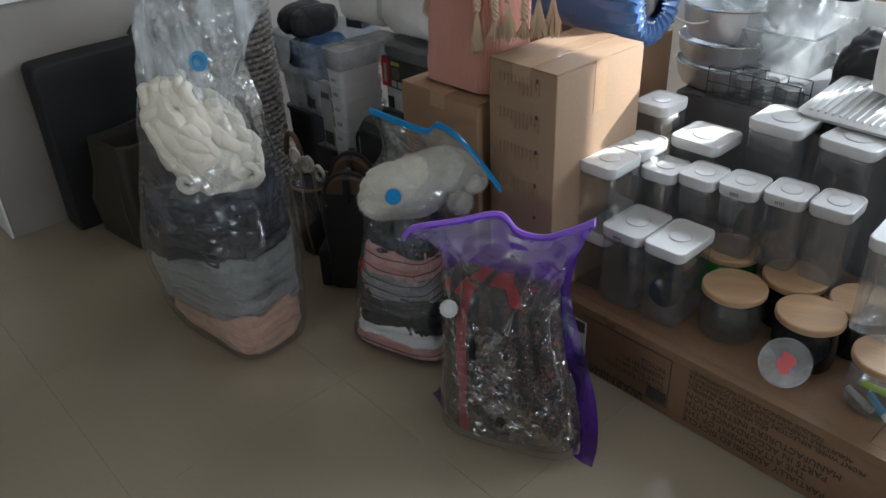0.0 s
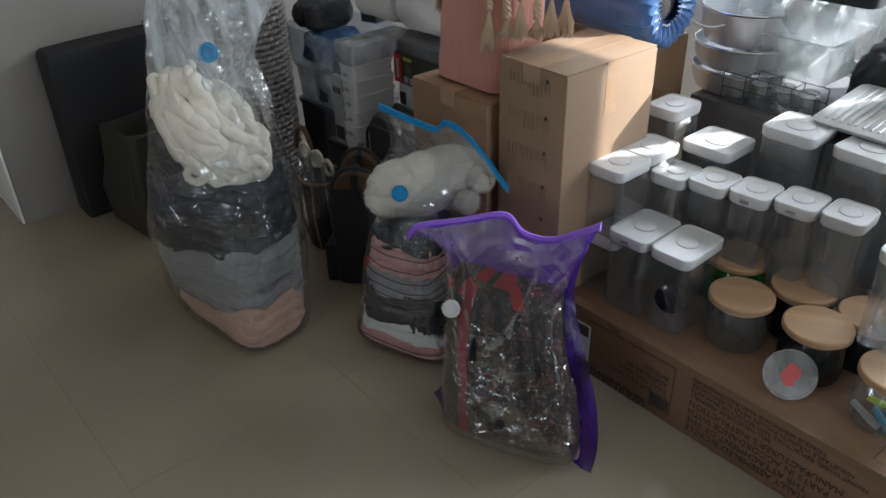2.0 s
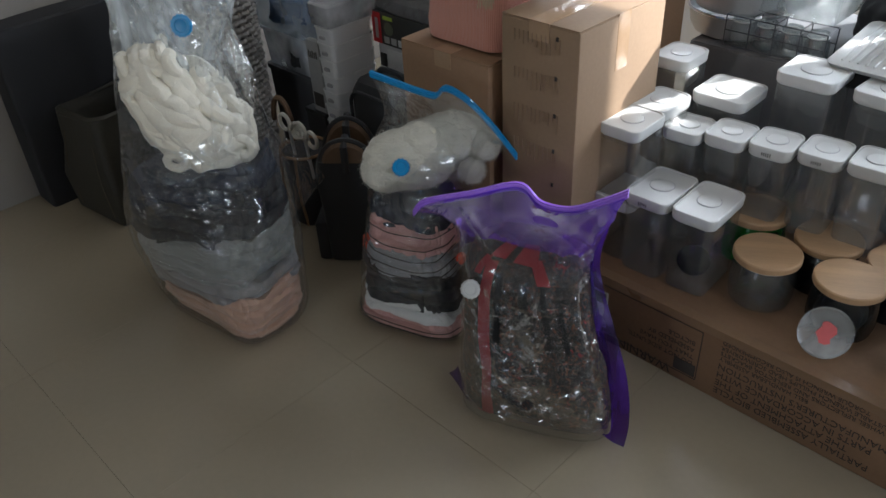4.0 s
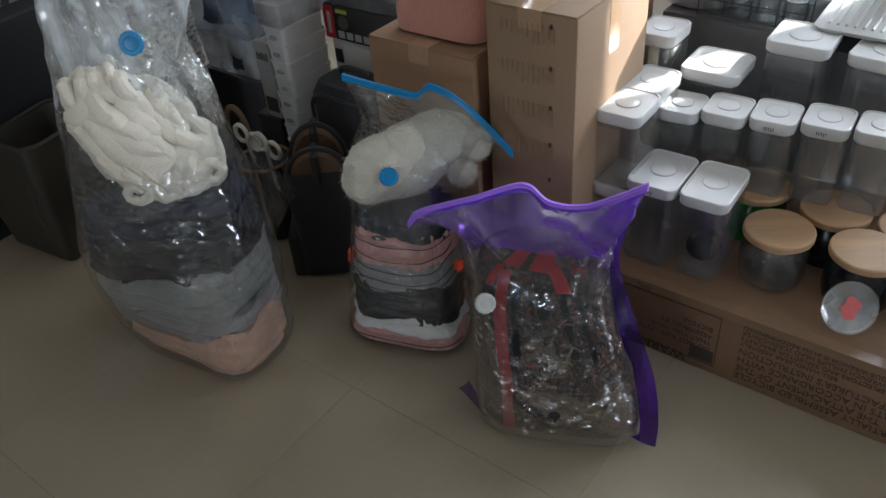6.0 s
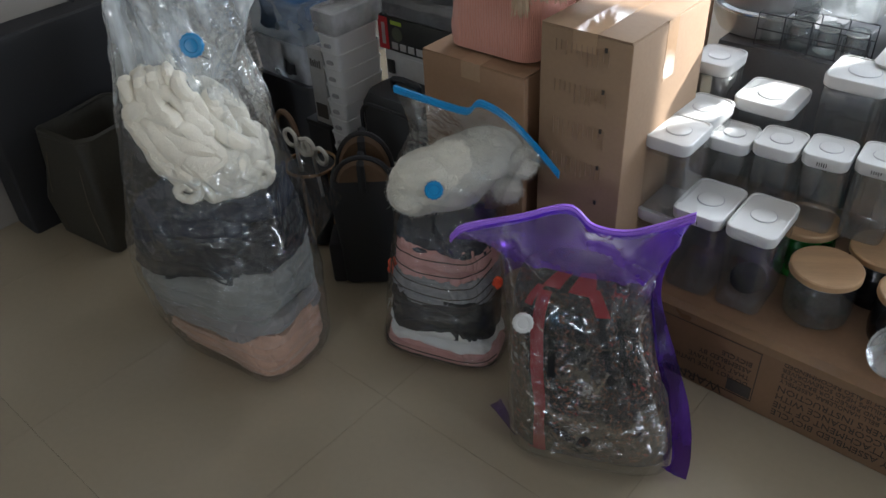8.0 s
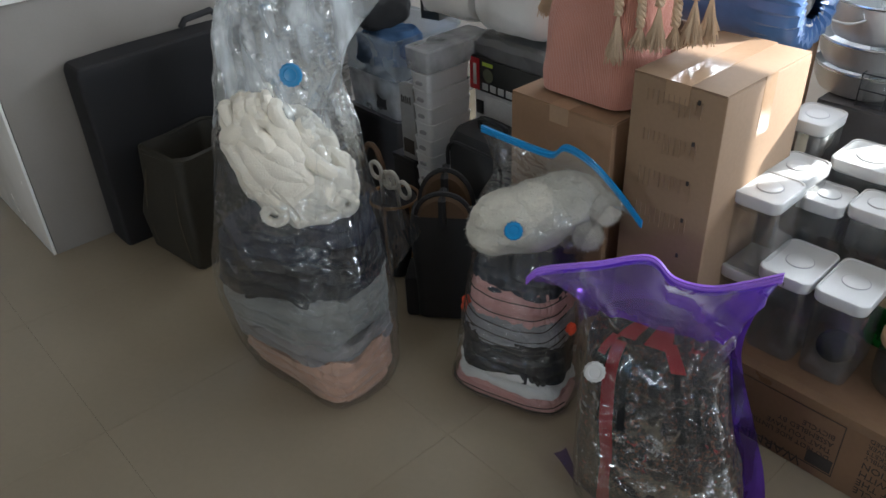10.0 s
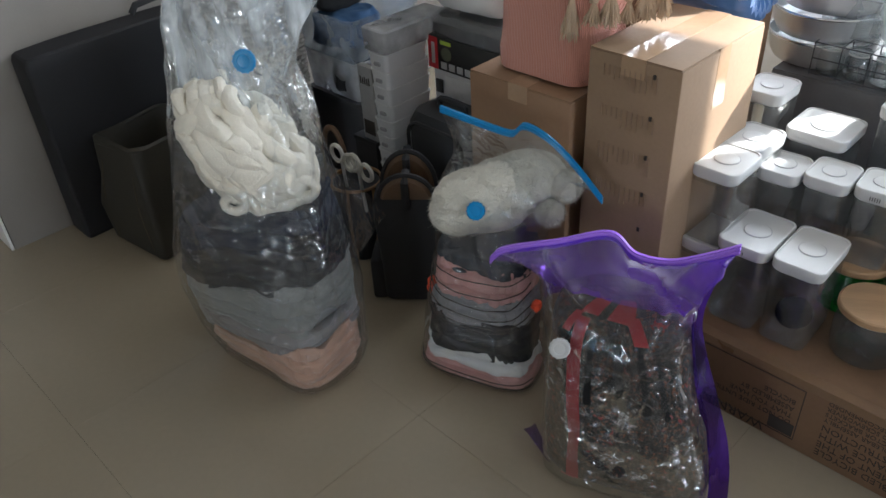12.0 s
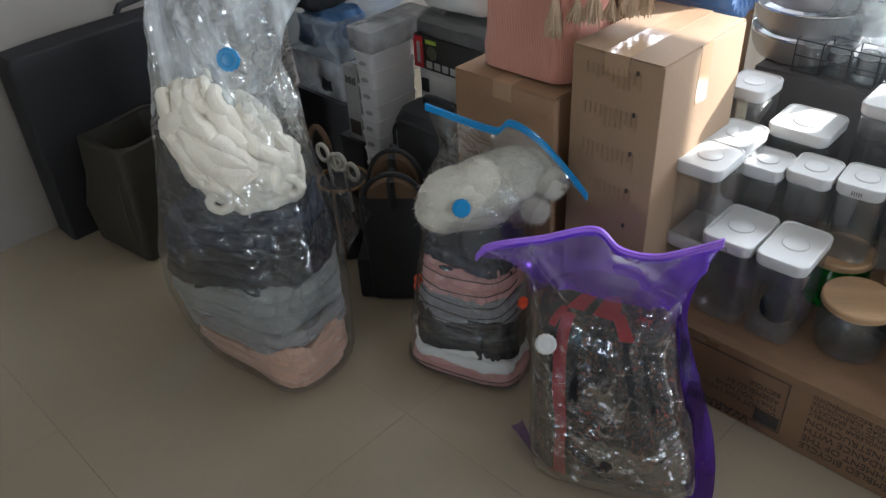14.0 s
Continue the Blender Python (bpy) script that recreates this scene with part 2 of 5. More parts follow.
GREEN_PRINT = mat("green_print", (0.40, 0.55, 0.05), 0.4, bump=0)
GREY_PRINT = mat("pale_print", (0.45, 0.45, 0.45), 0.5, bump=0)
BLACK_PRINT = mat("black_carton", (0.022, 0.023, 0.022), 0.4, vary=0.2, bump=0.03)
GREY_PLASTIC = mat("grey_plastic", (0.33, 0.33, 0.35), 0.4, vary=0.1)
WICKER = mat("grey_wicker", (0.17, 0.155, 0.14), 0.8, vary=0.3, scale=20, fine=200, bump=0.5)
YELLOW = mat("yellow_plastic", (0.75, 0.40, 0.02), 0.4)
CYAN = mat("pale_blue_cap", (0.10, 0.40, 0.62), 0.4)


def wood():
    m = mat("bamboo_lid", (0.37, 0.230, 0.122), 0.5, vary=0.20, scale=4, fine=60, bump=0.08)
    n, l = m.node_tree.nodes, m.node_tree.links
    mp = n.new("ShaderNodeMapping")
    mp.inputs["Scale"].default_value = (1, 14, 1)
    tc = next(x for x in n if x.type == "TEX_COORD")
    l.new(tc.outputs["Object"], mp.inputs["Vector"])
    for t in [x for x in n if x.type == "TEX_NOISE"]:
        l.new(mp.outputs[0], t.inputs["Vector"])
    return m


BAMBOO = wood()


def plaid():
    """Dark woven camouflage of small rust and grey flecks."""
    m = mat("dark_flecked_nylon", (0.018, 0.016, 0.016), 0.7, vary=0.4, scale=30, fine=70, bump=1.0, spread=0.008)
    n, l = m.node_tree.nodes, m.node_tree.links
    tc = next(x for x in n if x.type == "TEX_COORD")
    p = n["Principled BSDF"]
    base = p.inputs["Base Color"].links[0].from_socket
    for size, lo, hi, colour in ((70, 0.52, 0.57, (0.004, 0.004, 0.005, 1)), (95, 0.57, 0.62, (0.12, 0.040, 0.017, 1)), (80, 0.63, 0.68, (0.07, 0.055, 0.040, 1)), (45, 0.66, 0.69, (0.18, 0.018, 0.018, 1))):
        t, r, mx = n.new("ShaderNodeTexNoise"), n.new("ShaderNodeMapRange"), n.new("ShaderNodeMix")
        t.inputs["Scale"].default_value, t.inputs["Detail"].default_value, t.inputs["Distortion"].default_value = size, 3, 1.5
        r.inputs["From Min"].default_value, r.inputs["From Max"].default_value = lo, hi
        mx.data_type = "RGBA"
        mx.inputs["B"].default_value = colour
        l.new(tc.outputs["Object"], t.inputs["Vector"])
        l.new(t.outputs["Fac"], r.inputs["Value"])
        l.new(r.outputs[0], mx.inputs["Factor"])
        l.new(base, mx.inputs["A"])
        base = mx.outputs["Result"]
    l.new(base, p.inputs["Base Color"])
    return m


RUCK = plaid()


def corduroy():
    m = mat("pink_corduroy", (0.62, 0.27, 0.20), 0.85, vary=0.08, scale=6, fine=200, bump=0, sheen=0.3)
    n, l = m.node_tree.nodes, m.node_tree.links
    tc = next(x for x in n if x.type == "TEX_COORD")
    wv, bp = n.new("ShaderNodeTexWave"), n.new("ShaderNodeBump")
    wv.bands_direction = "X"
    wv.inputs["Scale"].default_value = 13
    l.new(tc.outputs["UV"], wv.inputs["Vector"])
    l.new(wv.outputs["Fac"], bp.inputs["Height"])
    bp.inputs["Strength"].default_value, bp.inputs["Distance"].default_value = 0.8, 0.003
    l.new(bp.outputs[0], n["Principled BSDF"].inputs["Normal"])
    return m


CORDUROY = corduroy()


# ---- makers ----
def mesh_of(bm, name, smooth=True):
    me = bpy.data.meshes.new(name)
    bmesh.ops.recalc_face_normals(bm, faces=bm.faces)
    bm.to_mesh(me)
    bm.free()
    if smooth:
        for p in me.polygons:
            p.use_smooth = True
        me.set_sharp_from_angle(angle=radians(30))
    return me


def part(name, bm, material, parent, label="", smooth=True):
    ob = new(name, mesh_of(bm, name, smooth))
    ob.data.materials.append(material)
    ob.parent = parent
    if label:
        tagged(ob, label)
    return ob


def thing(name, at, label, category, group="", kind="", rz=0.0):
    ob = new(name)
    ob.empty_display_size = 0.05
    ob.matrix_world = pose(*at, 0, 0, rz)
    return tagged(ob, label, category, group, kind)


def solid(name, bm, material, at, label, category, group="", kind="", rz=0.0, smooth=True):
    ob = new(name, mesh_of(bm, name, smooth))
    ob.data.materials.append(material)
    ob.matrix_world = pose(*at, 0, 0, rz)
    return tagged(ob, label, category, group, kind)


def box(x0, x1, y0, y1, z0, z1, bevel=0.004, segments=2, bm=None):
    own = bmesh.new()
    bmesh.ops.create_cube(own, size=1)
    for v in own.verts:
        v.co = Vector((x0 + (v.co.x + 0.5) * (x1 - x0), y0 + (v.co.y + 0.5) * (y1 - y0), z0 + (v.co.z + 0.5) * (z1 - z0)))
    if bevel:
        bmesh.ops.bevel(own, geom=own.edges[:], offset=bevel, segments=segments, profile=0.5, affect="EDGES")
    if bm is None:
        return own
    me = bpy.data.meshes.new("tmp")
    own.to_mesh(me)
    own.free()
    bm.from_mesh(me)
    bpy.data.meshes.remove(me)
    return bm


def rounded(w, d, r, n=5):
    """A rounded rectangle, anticlockwise, as a list of x, y."""
    pts = []
    for cx, cy, a in ((w / 2 - r, d / 2 - r, 0), (-w / 2 + r, d / 2 - r, 90), (-w / 2 + r, -d / 2 + r, 180), (w / 2 - r, -d / 2 + r, 270)):
        for i in range(n + 1):
            t = radians(a + 90 * i / n)
            pts.append((cx + r * math.cos(t), cy + r * math.sin(t)))
    return pts


def skin(loops, cap_low=True, cap_high=True, bm=None):
    """A tube of quads through closed loops of equal length."""
    bm = bm or bmesh.new()
    rows = [[bm.verts.new(p) for p in loop] for loop in loops]
    n = len(rows[0])
    for a, b in zip(rows, rows[1:]):
        for i in range(n):
            bm.faces.new((a[i], a[(i + 1) % n], b[(i + 1) % n], b[i]))
    if cap_low:
        bm.faces.new(rows[0][::-1])
    if cap_high:
        bm.faces.new(rows[-1])
    return bm


def rrect_stack(levels, n=5, low=True, high=True, bm=None):
    """levels: (z, width, depth, corner radius)."""
    return skin([[(x, y, z) for x, y in rounded(w, d, r, n)] for z, w, d, r in levels], low, high, bm)


def lathe(profile, n=40, low=True, high=True, bm=None):
    return skin([[(r * math.cos(2 * math.pi * i / n), r * math.sin(2 * math.pi * i / n), z) for i in range(n)] for r, z in profile], low, high, bm)


def tube(points, r, n=8, closed=False, bm=None, taper=None):
    """A round bar along points."""
    pts = [Vector(p) for p in points]
    loops, up = [], Vector((0, 0, 1))
    for i, p in enumerate(pts):
        a = pts[i - 1] if i or closed else p
        b = pts[(i + 1) % len(pts)] if i + 1 < len(pts) or closed else p
        t = (b - a).normalized()
        if abs(t.dot(up)) > 0.95:
            up = Vector((1, 0, 0)) if abs(t.x) < 0.9 else Vector((0, 1, 0))
        s = t.cross(up).normalized()
        u = s.cross(t).normalized()
        up = u
        rr = r * (taper(i / max(1, len(pts) - 1)) if taper else 1)
        loops.append([p + rr * (math.cos(2 * math.pi * k / n) * s + math.sin(2 * math.pi * k / n) * u) for k in range(n)])
    if closed:
        loops.append(loops[0])
        return skin(loops, False, False, bm)
    return skin(loops, True, True, bm)


def smooth_path(keys, count):
    """A Catmull-Rom line of count points through keys."""
    k = [np.array(p, float) for p in keys]
    k = [2 * k[0] - k[1], *k, 2 * k[-1] - k[-2]]
    out = []
    for j in range(count):
        s = j / (count - 1) * (len(k) - 3)
        i = min(int(s), len(k) - 4)
        t = s - i
        a, b, c, d = k[i:i + 4]
        out.append(0.5 * (2 * b + (c - a) * t + (2 * a - 5 * b + 4 * c - d) * t * t + (3 * b - a - 3 * c + d) * t ** 3))
    return out


def wobble(p, size, amount, seed=0.0):
    return amount * noise.noise(Vector((p[0] / size + seed, p[1] / size - seed, p[2] / size + 2 * seed)))


def text_on(body, size, m, align="RIGHT"):
    """A line of print as a curve's mesh."""
    cu = bpy.data.curves.new("print", "FONT")
    cu.body, cu.size, cu.align_x, cu.extrude = body, size, align, 0.0003
    cu.resolution_u = 2
    ob = bpy.data.objects.new("print", cu)
    scene.collection.objects.link(ob)
    bpy.context.view_layer.update()
    me = bpy.data.meshes.new_from_object(ob.evaluated_get(bpy.context.evaluated_depsgraph_get()))
    bpy.data.objects.remove(ob)
    me.materials.clear()
    me.materials.append(m)
    return me


# ---- the room ----
X0, X1, Y0, Y1, HIGH = -5.4, 2.6, -3.4, 3.3, 2.6
JX, JY, STEP = -1.345, 1.01, 0.635
floor = solid("floor", box(X0 - 0.3, X1 + 0.3, Y0 - 0.3, Y1 + 0.3, -0.12, -0.004, 0), GROUT, (0, 0, 0), "polished beige porcelain tile floor with thin dark joints", "floor", kind="structure", smooth=False)
ceiling = solid("ceiling", box(X0 - 0.3, X1 + 0.3, Y0 - 0.3, Y1 + 0.3, HIGH, HIGH + 0.15, 0), PLASTER, (0, 0, 0), "plain white plastered ceiling", "ceiling", kind="structure", smooth=False)


def wall(name, x0, x1, y0, y1, holes, label):
    """An upright wall of box pieces round its holes (from, to, low, high along its length)."""
    bm, along_x = bmesh.new(), x1 - x0 > y1 - y0
    lo, hi = (x0, x1) if along_x else (y0, y1)
    cuts = sorted({lo, hi, *[h[0] for h in holes], *[h[1] for h in holes]})
    for a, b in zip(cuts, cuts[1:]):
        gaps = [(h[2], h[3]) for h in holes if h[0] <= a and b <= h[1]]
        spans = [(0.0, HIGH)] if not gaps else [s for s in ((0.0, gaps[0][0]), (gaps[0][1], HIGH)) if s[1] - s[0] > 0.01]
        for z0, z1 in spans:
            box(a if along_x else x0, b if along_x else x1, y0 if along_x else a, y1 if along_x else b, z0, z1, 0, bm=bm)
    return solid(name, bm, PLASTER, (0, 0, 0), label, "wall", kind="structure", smooth=False)


# Unseen openings, sized so sun reaches the boxes and misses the floor.
WIN = (-0.64, 0.07, 0.75, 2.10)
WEST = (-1.02, -0.68, 0.75, 1.60)
# Added opening, out of view, to house the lamp that glossy tops reflect.
ADDED_WIN = (-2.35, -1.12, 1.15, 2.10)
SIDE = (0.07, 0.42, 0.75, 1.56)
# East and south openings are assumed, behind the camera, to hold fill lamps.
EAST = (0.3, 1.5, 0.55, 2.15)
SOUTH_GAP = (-1.15, -0.25, 0.55, 2.15)
wall("wall_north", X0, X1, Y1, Y1 + 0.2, [WIN, SIDE, WEST, ADDED_WIN], "white plastered wall with unseen openings cut to shape the sun")
wall("wall_south", X0, X1, Y0 - 0.2, Y0, [SOUTH_GAP], "white plastered wall with an added opening, out of view")
wall("wall_west", X0 - 0.2, X0, Y0 - 0.2, Y1 + 0.2, [], "plain white plastered wall")
wall("wall_east", X1, X1 + 0.2, Y0 - 0.2, Y1 + 0.2, [EAST], "white plastered wall with an added side opening, out of view")


def glazed(name, hole):
    """A white frame with two panes in a hole of the north wall."""
    t = thing(name, (0, Y1 + 0.1, 0), "unseen white framed window, added to let in daylight", "window", kind="structure")
    mid = (hole[0] + hole[1]) / 2
    for a, b in ((hole[0], hole[0] + 0.03), (mid - 0.015, mid + 0.015), (hole[1] - 0.03, hole[1])):
        part("window_frame", box(a, b, -0.03, 0.03, hole[2] + 0.03, hole[3] - 0.03, 0.004), WHITE_PLASTIC, t)
    for a, b in ((hole[2], hole[2] + 0.03), (hole[3] - 0.03, hole[3])):
        part("rail", box(hole[0], hole[1], -0.03, 0.03, a, b, 0.004), WHITE_PLASTIC, t)
    for a, b in ((hole[0] + 0.03, mid - 0.015), (mid + 0.015, hole[1] - 0.03)):
        pane = part("pane", box(a, b, -0.003, 0.003, hole[2] + 0.03, hole[3] - 0.03, 0), GLASS, t)
        pane.visible_shadow = False


glazed("window_1", WIN)
glazed("window_2", SIDE)
glazed("added_window", ADDED_WIN)
glazed("window_4", WEST)
# Unseen blind, added to keep the sun out behind the fill lamp.
blind = thing("added_panel", (0, Y1 + 0.04, 0), "unseen thin white blind, added to back a fill lamp", "blind", kind="structure")
bm = box(ADDED_WIN[0] + 0.005, ADDED_WIN[1] - 0.005, -0.001, 0.001, ADDED_WIN[2] + 0.01, ADDED_WIN[3] - 0.04, 0)
part("cloth", bm, film("added_panel_cloth", (0.02, 0.02, 0.02), 0.98, (0.62, 0.62, 0.60), 0.6, 0, 10, 0.2), blind)
part("roller", tube([(ADDED_WIN[0] + 0.004, 0, ADDED_WIN[3] - 0.03), (ADDED_WIN[1] - 0.004, 0, ADDED_WIN[3] - 0.03)], 0.018, 16), WHITE_PLASTIC, blind)
window_light("window_daylight", (-0.02, Y1 - 0.02, 1.42), (-1.2, 0.8, 0.6), 1.2, 1.3, 26, (0.92, 0.96, 1.0))
# Added fill: brightens pads and bag tops and reflects in glossy lids.
window_light("reflection_fill", (-1.74, Y1 - 0.02, 1.62), (-1.6, 0.9, 0.5), 1.2, 0.9, 19, (0.97, 0.98, 1.0))
# Two added fills, kept small and bright to put glints on the film.
window_light("east_glint_fill", (X1 - 0.02, 0.9, 1.15), (-1.4, 1.1, 0.8), 0.55, 0.7, 7.8, (0.96, 0.97, 1.0))
window_light("south_glint_fill", (-0.7, Y0 + 0.02, 1.15), (-1.2, 1.0, 0.8), 0.4, 0.9, 4.8, (1.0, 0.98, 0.95))

# the low partition with a white slab on top
counter = thing("kitchen_counter", (-2.945, 0.585, 0), "grey panelled kitchen counter with a white slab top", "counter", kind="structure")
part("panel", box(-0.62, 0, 0.012, 2.66, 0, 0.86, 0.002), PANEL, counter)
part("end_panel", box(-0.62, -0.002, 0, 0.01, 0, 0.86, 0.002), WHITE_STONE, counter, "white end panel")
part("worktop", box(-0.66, 0.02, -0.02, 2.66, 0.862, 0.905, 0.004), WHITE_STONE, counter, "white stone slab")

# ---- the long bicycle carton ----
CY, CZ = 1.535, 0.215
bike = thing("bicycle_carton", (-1.0, CY, 0), "long brown bicycle carton lying on the floor with printed warnings", "box")
# Darker than CARD_DARK: the shade on the front is put into the board.
part("body", box(0, 1.5, 0, 0.66, 0, CZ, 0.006), mat("shaded_kraft_board", (0.185, 0.108, 0.06), 0.6, vary=0.14, scale=4, fine=80, bump=0.15, spec=0.4), bike)
part("tape", box(0.001, 1.499, -0.0012, 0.03, CZ - 0.022, CZ + 0.0012, 0), mat("brown_tape", (0.19, 0.115, 0.065), 0.3, vary=0.12, bump=0.3, bump_scale=40), bike, "brown packing tape")


def upside_down(name, me, x, z, parent, y=-0.001):
    ob = new(name, me)
    ob.parent = parent
    ob.matrix_local = Matrix(((-1, 0, 0, x), (0, 0, -1, y), (0, -1, 0, z), (0, 0, 0, 1)))
    return ob


LINES = (("PARTIALLY ASSEMBLED BICYCLE", 0.026, 0.030), ("THE ATTACHMENT OF THE", 0.026, 0.056), ("PARTS IN ACCORDANCE WITH", 0.026, 0.082), ("MANUFACTURER'S INSTRUCTION", 0.026, 0.108),
         ("BELL HANDLEBAR ASSEMBLY", 0.017, 0.130), ("FRONT WHEEL REFLECTORS AND REFLECTOR BRACKETS", 0.017, 0.147), ("ADJUSTABLE WRENCH PHILLIPS HEAD SCREWDRIVER", 0.017, 0.164), ("TORQUE WRENCH IS ALSO RECOMMENDED", 0.017, 0.181))
for body, size, z in LINES:
    upside_down("lettering", text_on(body, size, INK), 0.44, z + 0.012, bike)
bm = bmesh.new()
for a, b, c, d in ((0.10, 0.39, 0.028, 0.030), (0.10, 0.39, 0.186, 0.188), (0.388, 0.39, 0.028, 0.188)):
    box(a, b, -0.0012, 0, c, d, 0, bm=bm)
box(0.325, 0.385, -0.0012, 0, 0.034, 0.072, 0, bm=bm)
part("warning_frame", bm, INK, bike)
upside_down("warning_lettering", text_on("WARNING", 0.040, INK, "LEFT"), 0.318, 0.036, bike)
for k, body in enumerate(("DO NOT RIDE UNTIL", "THAT YOU HAVE", "ASSEMBLED BY", "BICYCLE")):
    upside_down("small_lettering", text_on(body, 0.020, INK, "LEFT"), 0.375, 0.082 + 0.022 * k, bike)
part("label", box(0.045, 0.115, -0.0016, 0, 0.045, 0.165, 0), GREY_PRINT, bike, "pale printed sticker")
part("label_bar", box(0.05, 0.11, -0.0024, -0.0016, 0.125, 0.16, 0), INK, bike)
bm = bmesh.new()
for a, b, c, d in ((0.86, 1.1, 0.03, 0.0315), (0.86, 0.8615, 0.03, 0.12)):
    box(a, b, c, d, CZ, CZ + 0.001, 0, bm=bm)
part("top_frame", bm, INK, bike)


# ---- upright cartons ----
def carton(at, w, d, h, material, label, rz=0.0, tape=True, marks=True):
    t = thing("cardboard_box", at, label, "box", rz=rz)
    bm = box(0, w, 0, d, 0, h - 0.004, 0.005)
    for v in bm.verts:
        v.co += Vector((wobble(v.co, 0.2, 0.002), wobble(v.co, 0.2, 0.002, 3), 0))
    part("body", bm, material, t)
    part("flap", box(0.002, w / 2 - 0.001, 0.001, d - 0.001, h - 0.004, h, 0.001), material, t)
    part("flap", box(w / 2 + 0.001, w - 0.002, 0.001, d - 0.001, h - 0.004, h, 0.001), material, t)
    if tape:
        bm = box(w / 2 - 0.03, w / 2 + 0.03, -0.002, d + 0.002, h, h + 0.0012, 0)
        box(w / 2 - 0.03, w / 2 + 0.03, -0.0016, 0.001, h - 0.045, h, 0, bm=bm)
        part("tape", bm, TAPE, t, "glossy clear packing tape")
        bm = box(w - 0.001, w + 0.0012, d * 0.42, d * 0.42 + 0.05, h - 0.14, h, 0)
        part("tape", bm, TAPE, t, "glossy clear packing tape")
    if marks:
        bm = bmesh.new()
        rng = random.Random(4)
        for row, z in ((0, h - 0.03), (1, h - 0.125), (2, h - 0.22), (3, h - 0.315)):
            for k in range(11):
                x = w * 0.18 + k * w * 0.058
                box(x, x + 0.0025, -0.0022, 0.0, z - rng.uniform(0.02, 0.05), z, 0, bm=bm)
        tagged(part("faded_print", bm, mat("faded_ink", (0.253, 0.168, 0.105), 0.8), t), kind="stuff")
        for k in range(5):
            part("stamp", box(w * 0.72, w * 0.72 + 0.006, -0.0026, 0.0, h - 0.035 - 0.096 * k, h - 0.025 - 0.096 * k, 0), INK, t)
    return t


carton((-1.233, 1.506, 0), 0.232, 0.355, 0.86, CARD, "tall brown cardboard box sealed with clear tape, standing on the floor")
carton((-1.594, 1.497, 0), 0.325, 0.40, 0.716, CARD_DARK, "brown cardboard box with taped seam under a pink tote", marks=False)


# ---- kitchen containers on the bicycle carton ----
def lidded_box(w, d, h, lid=0.029, mark=False, fill=None):
    """A clear square storage container with a white push-button lid, standing on its origin."""
    t = thing("storage_container", (0, 0, 0), "clear plastic storage container with a white push-button lid", "container", "clear storage containers")
    r = 0.022
    part("body", rrect_stack([(0.001, w * 0.88, d * 0.90, r * 0.8), (0.004, w * 0.915, d * 0.93, r), (h * 0.5, w * 0.94, d * 0.95, r), (h - lid - 0.004, w * 0.955, d * 0.965, r)], 6, True, False), CLEAR, t)
    part("rim", rrect_stack([(h - lid - 0.012, w * 0.95, d * 0.96, r), (h - lid - 0.001, w * 0.97, d * 0.975, r)], 6, False, False), CLEAR, t)
    top = part("lid", rrect_stack([(h - lid, w * 0.965, d * 0.972, r), (h - lid + 0.003, w - 0.002, d - 0.002, r), (h - 0.004, w, d, r), (h - 0.001, w - 0.002, d - 0.002, r), (h, w - 0.005, d - 0.005, r), (h, w - 0.010, d - 0.010, r), (h - 0.0022, w - 0.012, d - 0.012, r)], 6), WHITE_PLASTIC, t, "white plastic lid")
    rb = min(w, d) * 0.24
    part("button", lathe([(rb, h - 0.003), (rb, h - 0.0005), (rb - 0.003, h + 0.0003)], 32), WHITE_PLASTIC, top)
    part("button_groove", lathe([(rb + 0.0022, h - 0.0026), (rb + 0.0022, h - 0.0018), (rb + 0.0004, h - 0.0018)], 32, True, True), GREY_PLASTIC, top)
    part("seal", rrect_stack([(h - lid - 0.004, w * 0.90, d * 0.93, r), (h - lid, w * 0.93, d * 0.95, r)], 6), WHITE_PLASTIC, t, "pale rubber seal")
    if mark:
        bm = bmesh.new()
        rng = random.Random(mark)
        for k in range(5):
            box(-0.014 + k * 0.005, -0.0122 + k * 0.005, -d / 2 - 0.0008, -d / 2, h - 0.021 - rng.uniform(0, 0.004), h - 0.014, 0, bm=bm)
        part("pen_mark", bm, INK, t)
    if fill == "disc":
        part("inner_cap", lathe([(0.038, 0), (0.04, 0.004), (0.04, 0.014), (0.036, 0.016)], 32), SMOKE, t).matrix_local = pose(0.012, -d * 0.36, h * 0.42, 80, 0, 20)
    return t


def put(t, x, y, z, rz=0.0):
    t.matrix_world = pose(x, y, z, 0, 0, rz)
    return t


JZ = CZ + 0.001
JAR_H = 0.355 - CZ
put(lidded_box(0.124, 0.172, 0.447 - JZ, mark=2), -0.850, 1.682, JZ, 1)
put(lidded_box(0.118, 0.176, 0.447 - JZ, fill="disc"), -0.724, 1.690, JZ, 2)
put(lidded_box(0.118, 0.142, 0.182), -0.955, 1.683, JZ, 3)
put(lidded_box(0.118, 0.142, 0.601 - JZ - 0.184), -0.955, 1.683, JZ + 0.184, 1)
put(lidded_box(0.108, 0.142, 0.385), -0.960, 1.822, JZ, -2)
put(lidded_box(0.110, 0.130, 0.448), -1.01, 1.99, JZ, 0)
put(lidded_box(0.152, 0.152, 0.38), -0.858, 1.997, JZ, 1)
put(lidded_box(0.152, 0.152, 0.447), -0.686, 2.095, JZ, 1)
put(lidded_box(0.152, 0.152, 0.44), -0.495, 2.11, JZ, -4)
